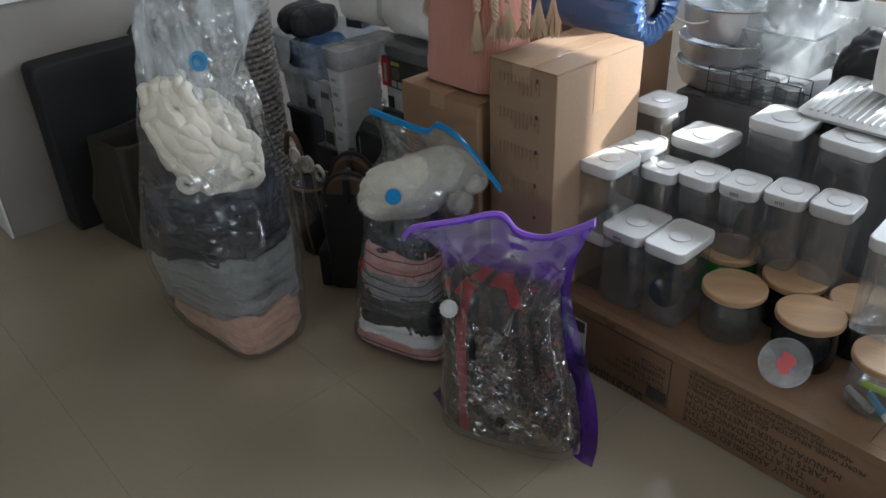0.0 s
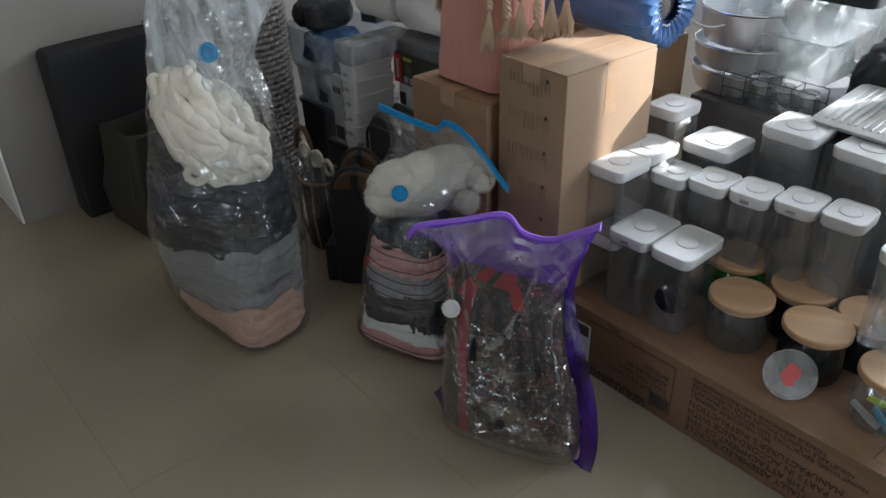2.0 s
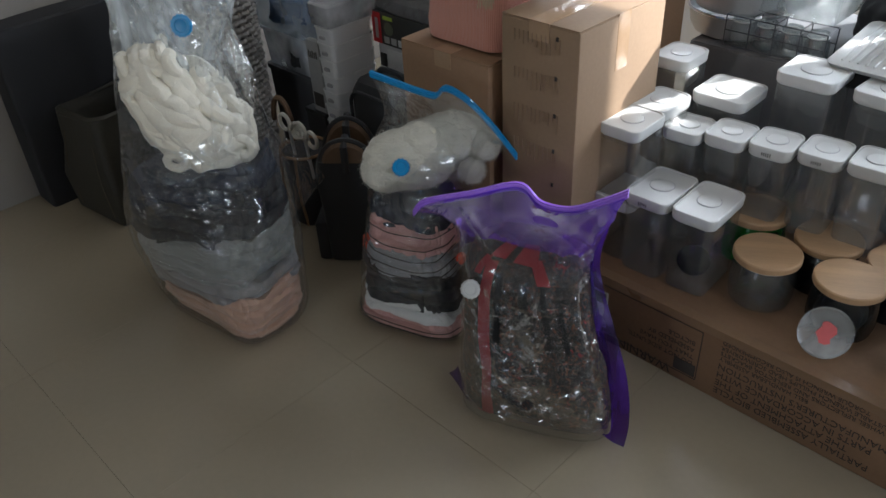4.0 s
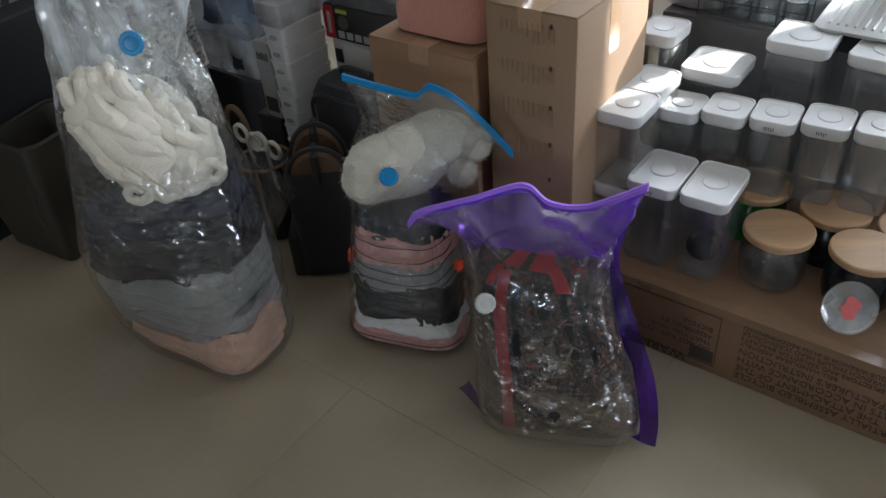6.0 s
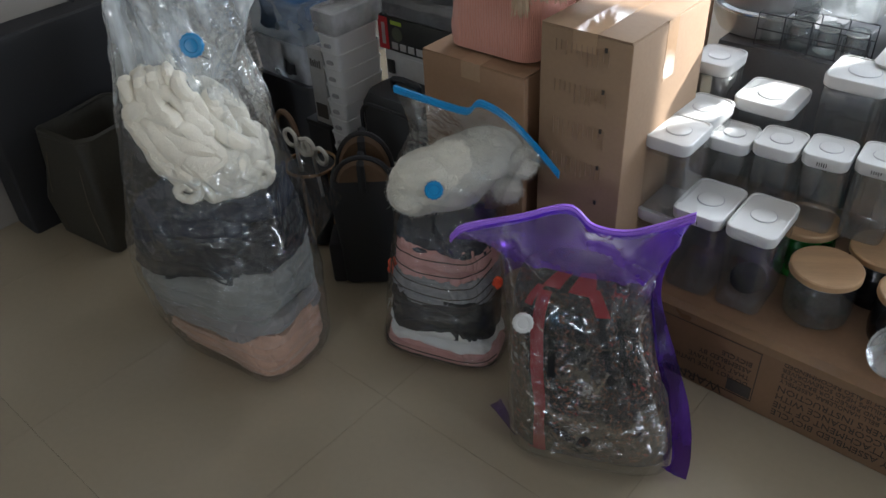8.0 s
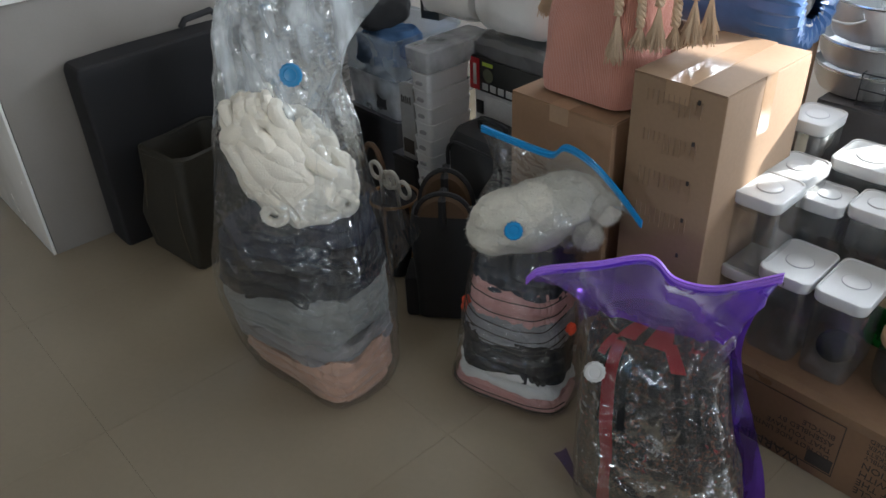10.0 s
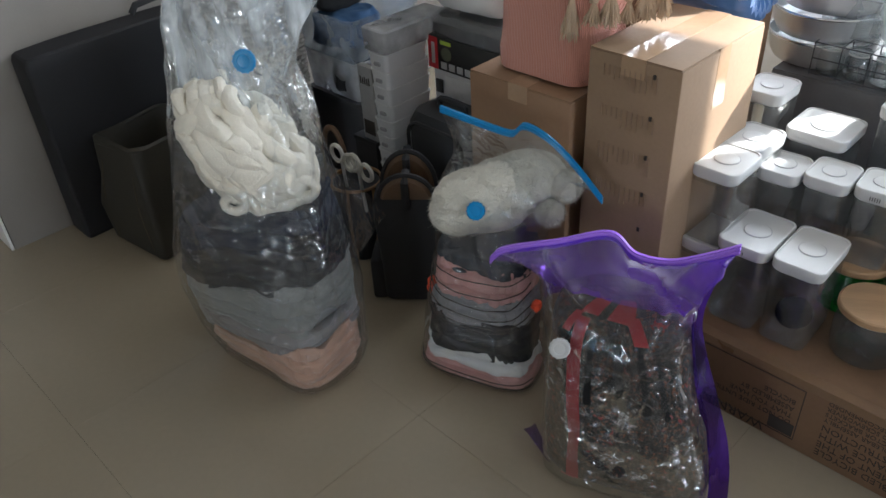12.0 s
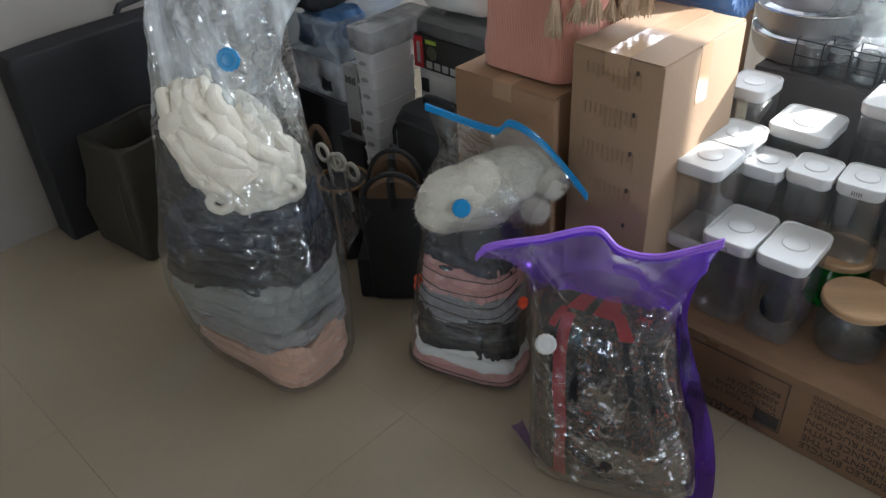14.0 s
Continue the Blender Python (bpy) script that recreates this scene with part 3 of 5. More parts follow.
ROW = ((-0.881, 1.842, 0.191, 0), (-0.773, 1.860, 0.200, 0), (-0.664, 1.877, 0.203, 5), (-0.553, 1.900, 0.208, 9), (-0.441, 1.914, 0.210, 0))
for k, (x, y, h, mk) in enumerate(ROW):
    put(lidded_box(0.106, 0.118, h, mark=mk), x, y, 0.356, (4, 2, 5, 4, 3)[k])


def wood_jar(r, h, glass, inside=None):
    """A squat glass jar with a round bamboo lid."""
    t = thing("glass_jar", (0, 0, 0), "squat glass jar with a round bamboo lid", "jar", "jars with bamboo lids")
    b = h - 0.018
    part("glass", lathe([(r * 0.80, 0.0005), (r * 0.90, 0.006), (r * 0.96, 0.03), (r * 0.97, b * 0.6), (r * 0.93, b * 0.85), (r * 0.88, b - 0.006), (r * 0.88, b)], 40, True, False), glass, t)
    part("lid", lathe([(r * 0.97, b), (r, b + 0.002), (r, h - 0.003), (r - 0.003, h)], 48), BAMBOO, t, "round bamboo lid")
    part("seal", lathe([(r * 0.86, b - 0.008), (r * 0.885, b - 0.004), (r * 0.86, b)], 32), WHITE_PLASTIC, t)
    return t


for x, y, g in ((-0.568, 1.715, GLASS), (-0.380, 1.735, SMOKE), (-0.180, 1.70, GLASS), (-0.672, 1.872, GREEN_GLASS), (-0.482, 1.862, SMOKE), (-0.310, 1.868, SMOKE)):
    put(wood_jar(0.080, JAR_H, g), x, y, JZ, random.uniform(0, 40))
# containers that stand behind the second row of jars share a lower neighbour
for x, y in ((-0.881, 1.842), (-0.773, 1.860)):
    put(lidded_box(0.103, 0.116, 0.139), x, y, JZ, 0)
put(lidded_box(0.112, 0.15, 0.245), -0.250, 1.80, 0.356, 4)


# ---- vacuum storage bags ----
N = 208
KS = N / 112                                  # columns per unit of the strap positions


def section(c, a, b, rz, z, e=2.6):
    """A superellipse in the plane z."""
    out, t0 = [], radians(rz)
    for k in range(N):
        t = 2 * math.pi * k / N + math.pi
        x = a * math.copysign(abs(math.cos(t)) ** (2 / e), math.cos(t))
        y = b * math.copysign(abs(math.sin(t)) ** (2 / e), math.sin(t))
        out.append((c[0] + x * math.cos(t0) - y * math.sin(t0), c[1] + x * math.sin(t0) + y * math.cos(t0), z))
    return np.array(out)


def flat_section(line, thick=0.003):
    """A section pressed flat along a line, from its first point round by the front to its last and back."""
    fine = np.array(smooth_path(line, 60))
    run = np.r_[0, np.cumsum(np.linalg.norm(np.diff(fine, axis=0), axis=1))]
    across = fine[-1] - fine[0]
    side = np.array((across[1], -across[0], 0)) / np.hypot(across[0], across[1])
    out = []
    for k in range(N):
        t = 2 * math.pi * k / N
        s = (1 - math.cos(t)) / 2 * run[-1]
        p = np.array([np.interp(s, run, fine[:, i]) for i in range(3)])
        out.append(p + side * thick * math.sin(t))
    return np.array(out)


class Form:
    """A soft upright body through sections; at(f) gives the loop at the fraction f of its height."""

    def __init__(self, keys, rings=72):
        self.loops = np.array(smooth_path(keys, rings))
        self.mid = self.loops.mean(1)

    def at(self, f):
        s = f * (len(self.loops) - 1)
        i = min(int(s), len(self.loops) - 2)
        return self.loops[i] * (1 - s + i) + self.loops[i + 1] * (s - i)

    def point(self, f, k):
        s = min(max(f, 0), 1) * (len(self.loops) - 1)
        i = min(int(s), len(self.loops) - 2)
        return self.loops[i, k % N] * (1 - s + i) + self.loops[i + 1, k % N] * (s - i)

    def at_height(self, z, k):
        col = self.loops[:, k % N, 2]
        f = np.interp(z, np.maximum.accumulate(col), np.linspace(0, 1, len(col)))
        return self.point(f, k)


def bag_skin(form, f0, f1, rows, crease, seed, folds=0.0, k0=0, k1=None, ridges=(), centre=(0, 0), wrinkle=0.0):
    """The film of a bag between two fractions, with creases and upright folds."""
    loops, ca, sa = [], math.cos(radians(43.5)), math.sin(radians(43.5))
    for j in range(rows + 1):
        f = f0 + (f1 - f0) * j / rows
        ring, mid = form.at(f), form.at(f).mean(0)
        out = []
        for k, p in enumerate(ring):
            d = p - mid
            d[2] = 0
            d = d / max(1e-6, np.linalg.norm(d))
            w = wobble(p, 0.09, crease, seed) + wobble((p[0], p[1], p[2] * 0.35), 0.035, crease * 0.55, seed + 5)
            fold = folds * math.sin(14 * math.pi * k / N + 4 * p[2] + 3 * noise.noise(Vector((k / N * 5.6, f * 2, seed)))) * math.sin(math.pi * min(1, max(0, f)))
            if wrinkle:
                v3 = Vector((p[0], p[1], p[2]))
                mask = max(0.0, min(1.0, (noise.noise(v3 * 7 + Vector((seed, 0, 0))) + 0.05) * 4))
                r1 = 1 - abs(noise.noise(Vector((p[0] * 16, p[1] * 16, p[2] * 10 + seed))))
                r2 = 1 - abs(noise.noise(Vector((p[0] * 42 + seed, p[1] * 42, p[2] * 36))))
                w += wrinkle * (r1 ** 10 + 0.55 * mask * r2 ** 6)
            edge = min(1.0, f * 12, (1 - f) * 10)
            u = (p[0] - centre[0]) * ca + (p[1] - centre[1]) * sa
            ridge = 0.0
            if k < N // 2:
                for ua, za, ub, zb, amp, wide in ridges:
                    du, dz = ub - ua, zb - za
                    q = min(1.0, max(0.0, ((u - ua) * du + (p[2] - za) * dz) / (du * du + dz * dz)))
                    ridge += amp * math.exp(-((u - ua - q * du) ** 2 + (p[2] - za - q * dz) ** 2) / wide ** 2)
            out.append(p + d * (w + fold) * edge + np.array((sa, -ca, 0)) * ridge * 1.4)
        loops.append(out)
    if k1 is None:
        return skin(loops, f0 == 0, False)
    bm = bmesh.new()
    rows_ = [[bm.verts.new(r[k % N]) for k in range(k0, k1 + 1)] for r in loops]
    for a, b in zip(rows_, rows_[1:]):
        for i in range(len(a) - 1):
            bm.faces.new((a[i], a[i + 1], b[i + 1], b[i]))
    return bm


def layer(form, z0, z1, inset, wave, seed, top_round=0.35, folds=0.013, tilt=0.0):
    """A folded cloth that fills a form between two heights, with wavy lower and upper edges."""
    m, loops = 26, []
    for j in range(m + 1):
        q = j / m
        ring = []
        for k in range(N):
            a = 2 * math.pi * k / N
            lo = z0 - tilt * math.cos(a) * min(1.0, z0 / 0.1) + wave * noise.noise(Vector((math.cos(a) * 2, math.sin(a) * 2, seed)))
            hi = z1 - tilt * math.cos(a) + wave * noise.noise(Vector((math.cos(a) * 2, math.sin(a) * 2, seed + 9)))
            z = max(0.004, lo) + (hi - max(0.004, lo)) * q
            p = form.at_height(z, k)
            c = np.array((form.mid[:, 0].mean(), form.mid[:, 1].mean(), z))
            c[:2] = form.at_height(z, 0)[:2] / 2 + form.at_height(z, N // 2)[:2] / 2
            sag = inset * (1 + top_round * (abs(2 * q - 1) ** 4) * 3) + folds * (0.5 + 0.5 * noise.noise(Vector((k / N * 10, z * 26, seed))))
            zz = z + 0.02 * noise.noise(Vector((math.cos(a) * 1.8, math.sin(a) * 1.8, seed + 4)))
            sag += 0.013 * (1 - abs(math.sin(math.pi * zz / 0.042))) ** 3 + 0.006 * (1 - abs(noise.noise(Vector((math.cos(a) * 5, math.sin(a) * 5, z * 18 + seed))))) ** 6
            d = np.array((p[0] - c[0], p[1] - c[1], 0))
            ln = np.linalg.norm(d)
            ring.append(np.array((p[0], p[1], z)) - d / ln * min(sag, ln * 0.8))
        loops.append(ring)
    return skin(loops)


def strap_of_zip(line, high, material, name, parent, label):
    """The slider rail along a bag's mouth: a flat strip with two ridges."""
    pts = [Vector(p) for p in smooth_path(line, 50)]
    bm = bmesh.new()
    across = (pts[-1] - pts[0])
    side = Vector((across.y, -across.x, 0)).normalized()
    loops = []
    for p in pts:
        lo, hi = p - Vector((0, 0, high * 0.5)), p + Vector((0, 0, high * 0.5))
        loops.append([lo + side * 0.004, hi + side * 0.004, hi - side * 0.004, lo - side * 0.004])
    skin(loops, True, True, bm)
    for off in (-0.18, 0.22):
        tube([p + Vector((0, 0, high * off)) + side * 0.0045 for p in pts], 0.0022, 6, bm=bm)
    return part(name, bm, material, parent, label)


def valve(at, normal, r, material, parent, label):
    bm = lathe([(r * 0.80, -0.004), (r, 0.0), (r, 0.005), (r * 0.9, 0.008), (r * 0.62, 0.008), (r * 0.56, 0.006), (r * 0.40, 0.0065)], 28)
    for k in range(14):
        a = 2 * math.pi * k / 14
        box(r * math.cos(a) - 0.0015, r * math.cos(a) + 0.0015, r * math.sin(a) - 0.0015, r * math.sin(a) + 0.0015, 0.0, 0.006, 0, bm=bm)
    ob = part("valve", bm, material, parent, label)
    ob.matrix_local = Matrix.Translation(at) @ Vector(normal).to_track_quat("Z", "Y").to_matrix().to_4x4()
    return ob


def world_uv(c, u, v, z):
    """A place from a bag's centre: u across and v away, on axes turned by 43.5 degrees."""
    a = radians(43.5)
    return (c[0] + u * math.cos(a) - v * math.sin(a), c[1] + u * math.sin(a) + v * math.cos(a), z)


# bag of blankets with wool on top
C1 = (-1.803, 0.995)


def s1(u, v, a, b, rz, z, e=2.8):
    p = world_uv(C1, u, v, z)
    return section(p, a, b, rz, z, e)


ZIP1 = [world_uv(C1, *p) for p in ((-0.16, 0.05, 1.045), (-0.08, 0.06, 1.04), (0.02, 0.03, 1.032), (0.12, 0.0, 1.035), (0.24, -0.03, 1.05))]
F1 = Form([s1(-0.030, -0.05, 0.190, 0.105, 8, 0.004, 4), s1(-0.030, -0.05, 0.215, 0.130, 8, 0.03, 4), s1(-0.048, -0.04, 0.244, 0.150, 10, 0.14, 3.4), s1(-0.055, -0.03, 0.250, 0.160, 16, 0.26, 3), s1(-0.050, -0.02, 0.238, 0.158, 24, 0.40, 2.6),
           s1(-0.050, -0.01, 0.210, 0.138, 30, 0.54, 2.4), s1(-0.047, 0.0, 0.182, 0.098, 38, 0.70, 2.2), s1(-0.050, 0.01, 0.160, 0.060, 42, 0.80, 2), s1(-0.046, 0.012, 0.152, 0.044, 42, 0.865, 2), s1(-0.018, 0.012, 0.170, 0.028, 42, 0.95, 2), flat_section(ZIP1)])
bag1 = thing("vacuum_storage_bag", (0, 0, 0), "large clear vacuum bag of blankets and cream wool", "storage bag", "vacuum storage bags")
RIDGES1 = ((-0.13, 1.0, -0.01, 0.78, 0.016, 0.012), (-0.05, 1.0, 0.03, 0.80, 0.014, 0.010), (0.17, 0.96, 0.03, 0.76, 0.020, 0.011), (0.13, 0.86, 0.12, 0.60, 0.014, 0.008), (0.12, 0.80, 0.19, 0.50, 0.012, 0.010),
           (0.05, 0.72, 0.04, 0.52, 0.009, 0.006), (-0.17, 0.95, -0.19, 0.62, 0.012, 0.010), (-0.20, 0.50, -0.13, 0.40, 0.008, 0.008), (-0.10, 0.62, -0.03, 0.66, 0.007, 0.006))
part("film", bag_skin(F1, 0, 0.62, 150, 0.009, 1.7, 0.005, ridges=RIDGES1, centre=C1, wrinkle=0.002), FILM, bag1, "clear crinkled plastic film")
part("film", bag_skin(F1, 0.62, 1, 110, 0.009, 1.7, 0.005, ridges=RIDGES1, centre=C1, wrinkle=0.002), FILM_LOOSE_LIT, bag1, "loose milky plastic film, with backlight put in as haze")
strap_of_zip(ZIP1, 0.020, BLUE_PLASTIC, "zip", bag1, "blue zip rail")
valve(world_uv(C1, 0.004, -0.055, 0.869), (0.62, -0.72, 0.25), 0.026, BLUE_PLASTIC, bag1, "round blue valve")


def cloth(bm, material, label, name="folded_blanket", category="textile"):
    return solid(name, bm, material, (0, 0, 0), label, category)


cloth(layer(F1, 0.006, 0.125, 0.005, 0.04, 3.1, folds=0.024, tilt=0.04), PEACH, "peach fleece blanket folded at the bottom of a clear bag")
cloth(layer(F1, 0.118, 0.195, 0.005, 0.05, 4.4, folds=0.024, tilt=0.04), LILAC, "lilac grey towel folded in a clear bag")
cloth(layer(F1, 0.185, 0.315, 0.005, 0.05, 6.2, folds=0.024, tilt=0.04), PALE, "pale grey fleece blanket folded in a clear bag")
cloth(layer(F1, 0.305, 0.420, 0.005, 0.04, 8.3, folds=0.024, tilt=0.04), CHARCOAL, "charcoal blanket folded in a clear bag")
cloth(layer(F1, 0.410, 0.485, 0.005, 0.05, 2.9, folds=0.024, tilt=0.04), NAVY, "dark navy blanket folded in a clear bag")


def fuzz(bm, count, length, r, seed, skip=None):
    """Loose fibres standing out of a soft surface."""
    bm.normal_update()
    rng = random.Random(seed)
    roots = [(v.co.copy(), v.normal.copy()) for v in rng.sample(list(bm.verts), min(count, len(bm.verts)))]
    for co, nor in roots:
        side = Vector((rng.uniform(-1, 1), rng.uniform(-1, 1), rng.uniform(-1, 1)))
        a = co + nor * length * 0.5 + side * length * 0.35
        b = co + nor * length * 0.6 + side * length * 1.1
        tube([co - nor * 0.002, a, b], r, 3, bm=bm, taper=lambda q: 1 - 0.7 * q)
    return bm


def wool_heap():
    """Soft thick strands of wool wound over a heap."""
    bm, rng = bmesh.new(), random.Random(11)
    own = bmesh.new()
    bmesh.ops.create_icosphere(own, subdivisions=5, radius=1)
    for w in own.verts:
        q = w.co * (0.93 + 0.16 * noise.noise(w.co * 2.2) + 0.07 * noise.noise(w.co * 6))
        u = -0.034 + 0.140 * q.x
        w.co = Vector(world_uv(C1, u, -0.03 + 0.105 * q.y, 0.640 + 0.138 * q.z - 0.55 * (u + 0.045)))
    me = bpy.data.meshes.new("tmp")
    own.to_mesh(me)
    own.free()
    bm.from_mesh(me)
    bpy.data.meshes.remove(me)
    for k in range(84):
        th, ph = rng.uniform(-math.pi, 0.25), math.asin(rng.uniform(-0.75, 0.98))
        dth, dph = rng.uniform(0.5, 1.5) * rng.choice((-1, 1, 1)), rng.uniform(-1.1, 0.3)
        r, pts = rng.uniform(0.017, 0.028), []
        for j in range(14):
            q = j / 13 - 0.5
            a, b = th + dth * q, ph + dph * q + 0.12 * math.sin(7 * q + k)
            x, y, z = math.cos(b) * math.cos(a), math.cos(b) * math.sin(a), math.sin(b)
            f = 0.885 + 0.09 * math.cos(3.1 * q)
            u = -0.034 + 0.142 * f * x
            pts.append(world_uv(C1, u, -0.03 + 0.105 * f * y, 0.642 + 0.148 * f * z - 0.55 * (u + 0.045)))
        tube(pts, r, 12, bm=bm, taper=lambda q: 0.35 + 0.65 * math.sin(math.pi * min(max(q, 0.05), 0.95)) ** 0.6)
    for k in range(11):
        u = -0.155 + 0.012 * k
        a, b = rng.uniform(-0.05, 0.02), rng.uniform(0.012, 0.035)
        top = 0.80 - 0.35 * abs(u + 0.09) + b
        tube(smooth_path([world_uv(C1, u + 0.03, -0.06, top - 0.11), world_uv(C1, u + 0.008, -0.05 + a, top - 0.03), world_uv(C1, u, -0.03 + a, top), world_uv(C1, u - 0.004, 0.0, top - 0.05)], 12), rng.uniform(0.013, 0.020), 12, bm=bm, taper=lambda q: 0.5 + 0.5 * math.sin(math.pi * min(max(q, 0.08), 0.92)))
    for k, (u, v, z, n_) in enumerate(((-0.072, -0.122, 0.548, 12), (0.098, -0.085, 0.556, 13))):
        pts = [world_uv(C1, u + (0.008 + 0.0024 * j) * math.cos(0.62 * j + k), v - 0.0008 * j, z + (0.008 + 0.0020 * j) * math.sin(0.62 * j + k)) for j in range(n_)]
        tube(pts, 0.0115, 12, bm=bm)
    for v in bm.verts:
        v.co += Vector((wobble(v.co, 0.06, 0.010, 1) + wobble(v.co, 0.008, 0.0018, 4), wobble(v.co, 0.06, 0.010, 2) + wobble(v.co, 0.008, 0.0018, 5), wobble(v.co, 0.06, 0.010, 3) + wobble(v.co, 0.008, 0.0018, 6)))
    return fuzz(bm, 9000, 0.016, 0.00045, 5)


solid("wool_roving", wool_heap(), WOOL, (0, 0, 0), "heap of thick cream wool roving in a clear bag", "wool", kind="stuff")

# bag of clothes with a plush toy on top
C2 = (-1.343, 1.285)


def s2(u, v, a, b, rz, z, e=2.8):
    return section(world_uv(C2, u, v, z), a, b, rz, z, e)


ZIP2 = [world_uv(C2, *p) for p in ((-0.108, 0.173, 0.680), (-0.03, 0.13, 0.665), (0.045, 0.095, 0.650), (0.068, 0.085, 0.652), (0.093, 0.07, 0.676), (0.15, 0.03, 0.655), (0.21, -0.01, 0.600), (0.264, -0.041, 0.535))]
F2 = Form([s2(-0.02, -0.015, 0.145, 0.075, 18, 0.004, 3.6), s2(-0.02, -0.015, 0.168, 0.095, 18, 0.03, 3.6), s2(-0.015, 0.0, 0.158, 0.105, 18, 0.14, 3), s2(-0.005, 0.02, 0.146, 0.108, 18, 0.28, 2.8), s2(0.005, 0.045, 0.140, 0.105, 15, 0.39, 2.6),
           s2(0.02, 0.075, 0.155, 0.085, 14, 0.49, 2.4), s2(0.06, 0.075, 0.165, 0.045, 10, 0.575, 2.2), flat_section(ZIP2)])
bag2 = thing("vacuum_storage_bag", (0, 0, 0), "clear vacuum bag of clothes with a blue zip", "storage bag", "vacuum storage bags")
RIDGES2 = ((-0.08, 0.70, -0.05, 0.58, 0.010, 0.008), (0.10, 0.66, 0.16, 0.56, 0.008, 0.006), (-0.06, 0.50, 0.0, 0.38, 0.006, 0.006), (-0.03, 0.42, 0.02, 0.30, 0.007, 0.006), (-0.08, 0.16, 0.06, 0.18, 0.006, 0.005), (0.20, 0.60, 0.22, 0.52, 0.008, 0.007))
part("film", bag_skin(F2, 0, 1, 170, 0.005, 5.3, 0.002, ridges=RIDGES2, centre=C2, wrinkle=0.002), FILM, bag2, "clear crinkled plastic film")
strap_of_zip(ZIP2, 0.017, BLUE_PLASTIC, "zip", bag2, "blue zip rail")
valve((-1.347, 1.247, 0.506), (0.55, -0.62, 0.55), 0.022, BLUE_PLASTIC, bag2, "round blue valve")
cloth(layer(F2, 0.006, 0.062, 0.005, 0.012, 1.1), PINK_CLOTH, "pink shirt folded at the bottom of a clear bag", "folded_shirt", "clothes")
cloth(layer(F2, 0.060, 0.100, 0.005, 0.03, 2.3), WHITE_CLOTH, "white shirt folded in a clear bag", "folded_shirt", "clothes")
cloth(layer(F2, 0.095, 0.205, 0.005, 0.03, 5.1), CHARCOAL, "dark charcoal sweater folded in a clear bag", "folded_sweater", "clothes")
cloth(layer(F2, 0.195, 0.270, 0.005, 0.035, 7.7), GREY_CLOTH, "grey striped shirt folded in a clear bag", "folded_shirt", "clothes")
cloth(layer(F2, 0.265, 0.345, 0.005, 0.04, 9.2), PINK_CLOTH, "pink patterned shirt folded in a clear bag", "folded_shirt", "clothes")
cloth(layer(F2, 0.335, 0.385, 0.005, 0.02, 3.9), NAVY, "navy cloth folded in a clear bag", "folded_cloth", "clothes")


def seam_line(form, z, dip, inset, seed):
    """A stitched hem that runs round the front of a folded cloth, sagging in the middle."""
    pts = []
    for i in range(44):
        q = i / 43
        k = int(N * (0.04 + 0.42 * q))
        zz = z - dip * math.sin(math.pi * q) + 0.006 * noise.noise(Vector((q * 6, seed, 0)))
        p, c = form.at_height(zz, k), form.at_height(zz, k + N // 2)
        d = p - c
        d[2] = 0
        pts.append(np.array((p[0], p[1], zz)) - d / np.linalg.norm(d) * inset)
    return tube(pts, 0.0016, 5)


hems = thing("folded_hems", (0, 0, 0), "dark stitched hems of clothes folded in a clear bag", "clothes")
for n_, (z, dip) in enumerate(((0.345, 0.02), (0.322, 0.035), (0.300, 0.045), (0.262, 0.035), (0.242, 0.04), (0.222, 0.03), (0.050, 0.012), (0.032, 0.01))):
    part("hem", seam_line(F2, z, dip, 0.004, 3.0 * n_), INK, hems)
for n_, (k, z) in enumerate(((3, 0.215), (4, 0.235), (N // 2 - 6, 0.25))):
    p = F2.at_height(z, k)
    bm = bmesh.new()
    bmesh.ops.create_icosphere(bm, subdivisions=3, radius=1)
    for v in bm.verts:
        f_ = 1 + 0.4 * noise.noise(v.co * 2 + Vector((n_, 0, 0)))
        v.co = Vector((p[0] + 0.012 * v.co.x * f_, p[1] + 0.014 * v.co.y * f_ + 0.006, z + 0.016 * v.co.z * f_))
    cloth(bm, ORANGE, "scrap of orange cloth showing between folded clothes", "folded_cloth", "clothes")


def plush():
    """A soft round-headed plush animal lying on its side: head, body and paws in one mesh."""
    bm = bmesh.new()
    for u, v, z, a, b, c in ((-0.01, 0.06, 0.485, 0.125, 0.080, 0.085), (0.10, 0.075, 0.535, 0.095, 0.07, 0.070), (0.045, 0.062, 0.515, 0.10, 0.072, 0.080), (0.185, 0.035, 0.530, 0.040, 0.036, 0.038), (0.150, 0.015, 0.470, 0.034, 0.030, 0.036), (-0.07, 0.06, 0.455, 0.075, 0.07, 0.06)):
        own = bmesh.new()
        bmesh.ops.create_icosphere(own, subdivisions=5, radius=1)
        for w in own.verts:
            q = w.co * (1 + 0.05 * noise.noise(w.co * 4) + 0.03 * noise.noise(w.co * 15) + 0.035 * noise.noise(w.co * 34))
            w.co = Vector(world_uv(C2, u + q.x * a, v + q.y * b, z + q.z * c))
        me = bpy.data.meshes.new("tmp")
        own.to_mesh(me)
        own.free()
        bm.from_mesh(me)
        bpy.data.meshes.remove(me)
    return fuzz(bm, 7500, 0.007, 0.0005, 8)


solid("plush_toy", plush(), PLUSH, (0, 0, 0), "white fluffy plush toy pressed inside a clear bag", "plush toy")

# violet bag with a backpack
C3 = (-0.925, 1.207)


def s3(u, v, a, b, rz, z, e=2.8):
    return section(world_uv(C3, u, v, z), a, b, rz, z, e)


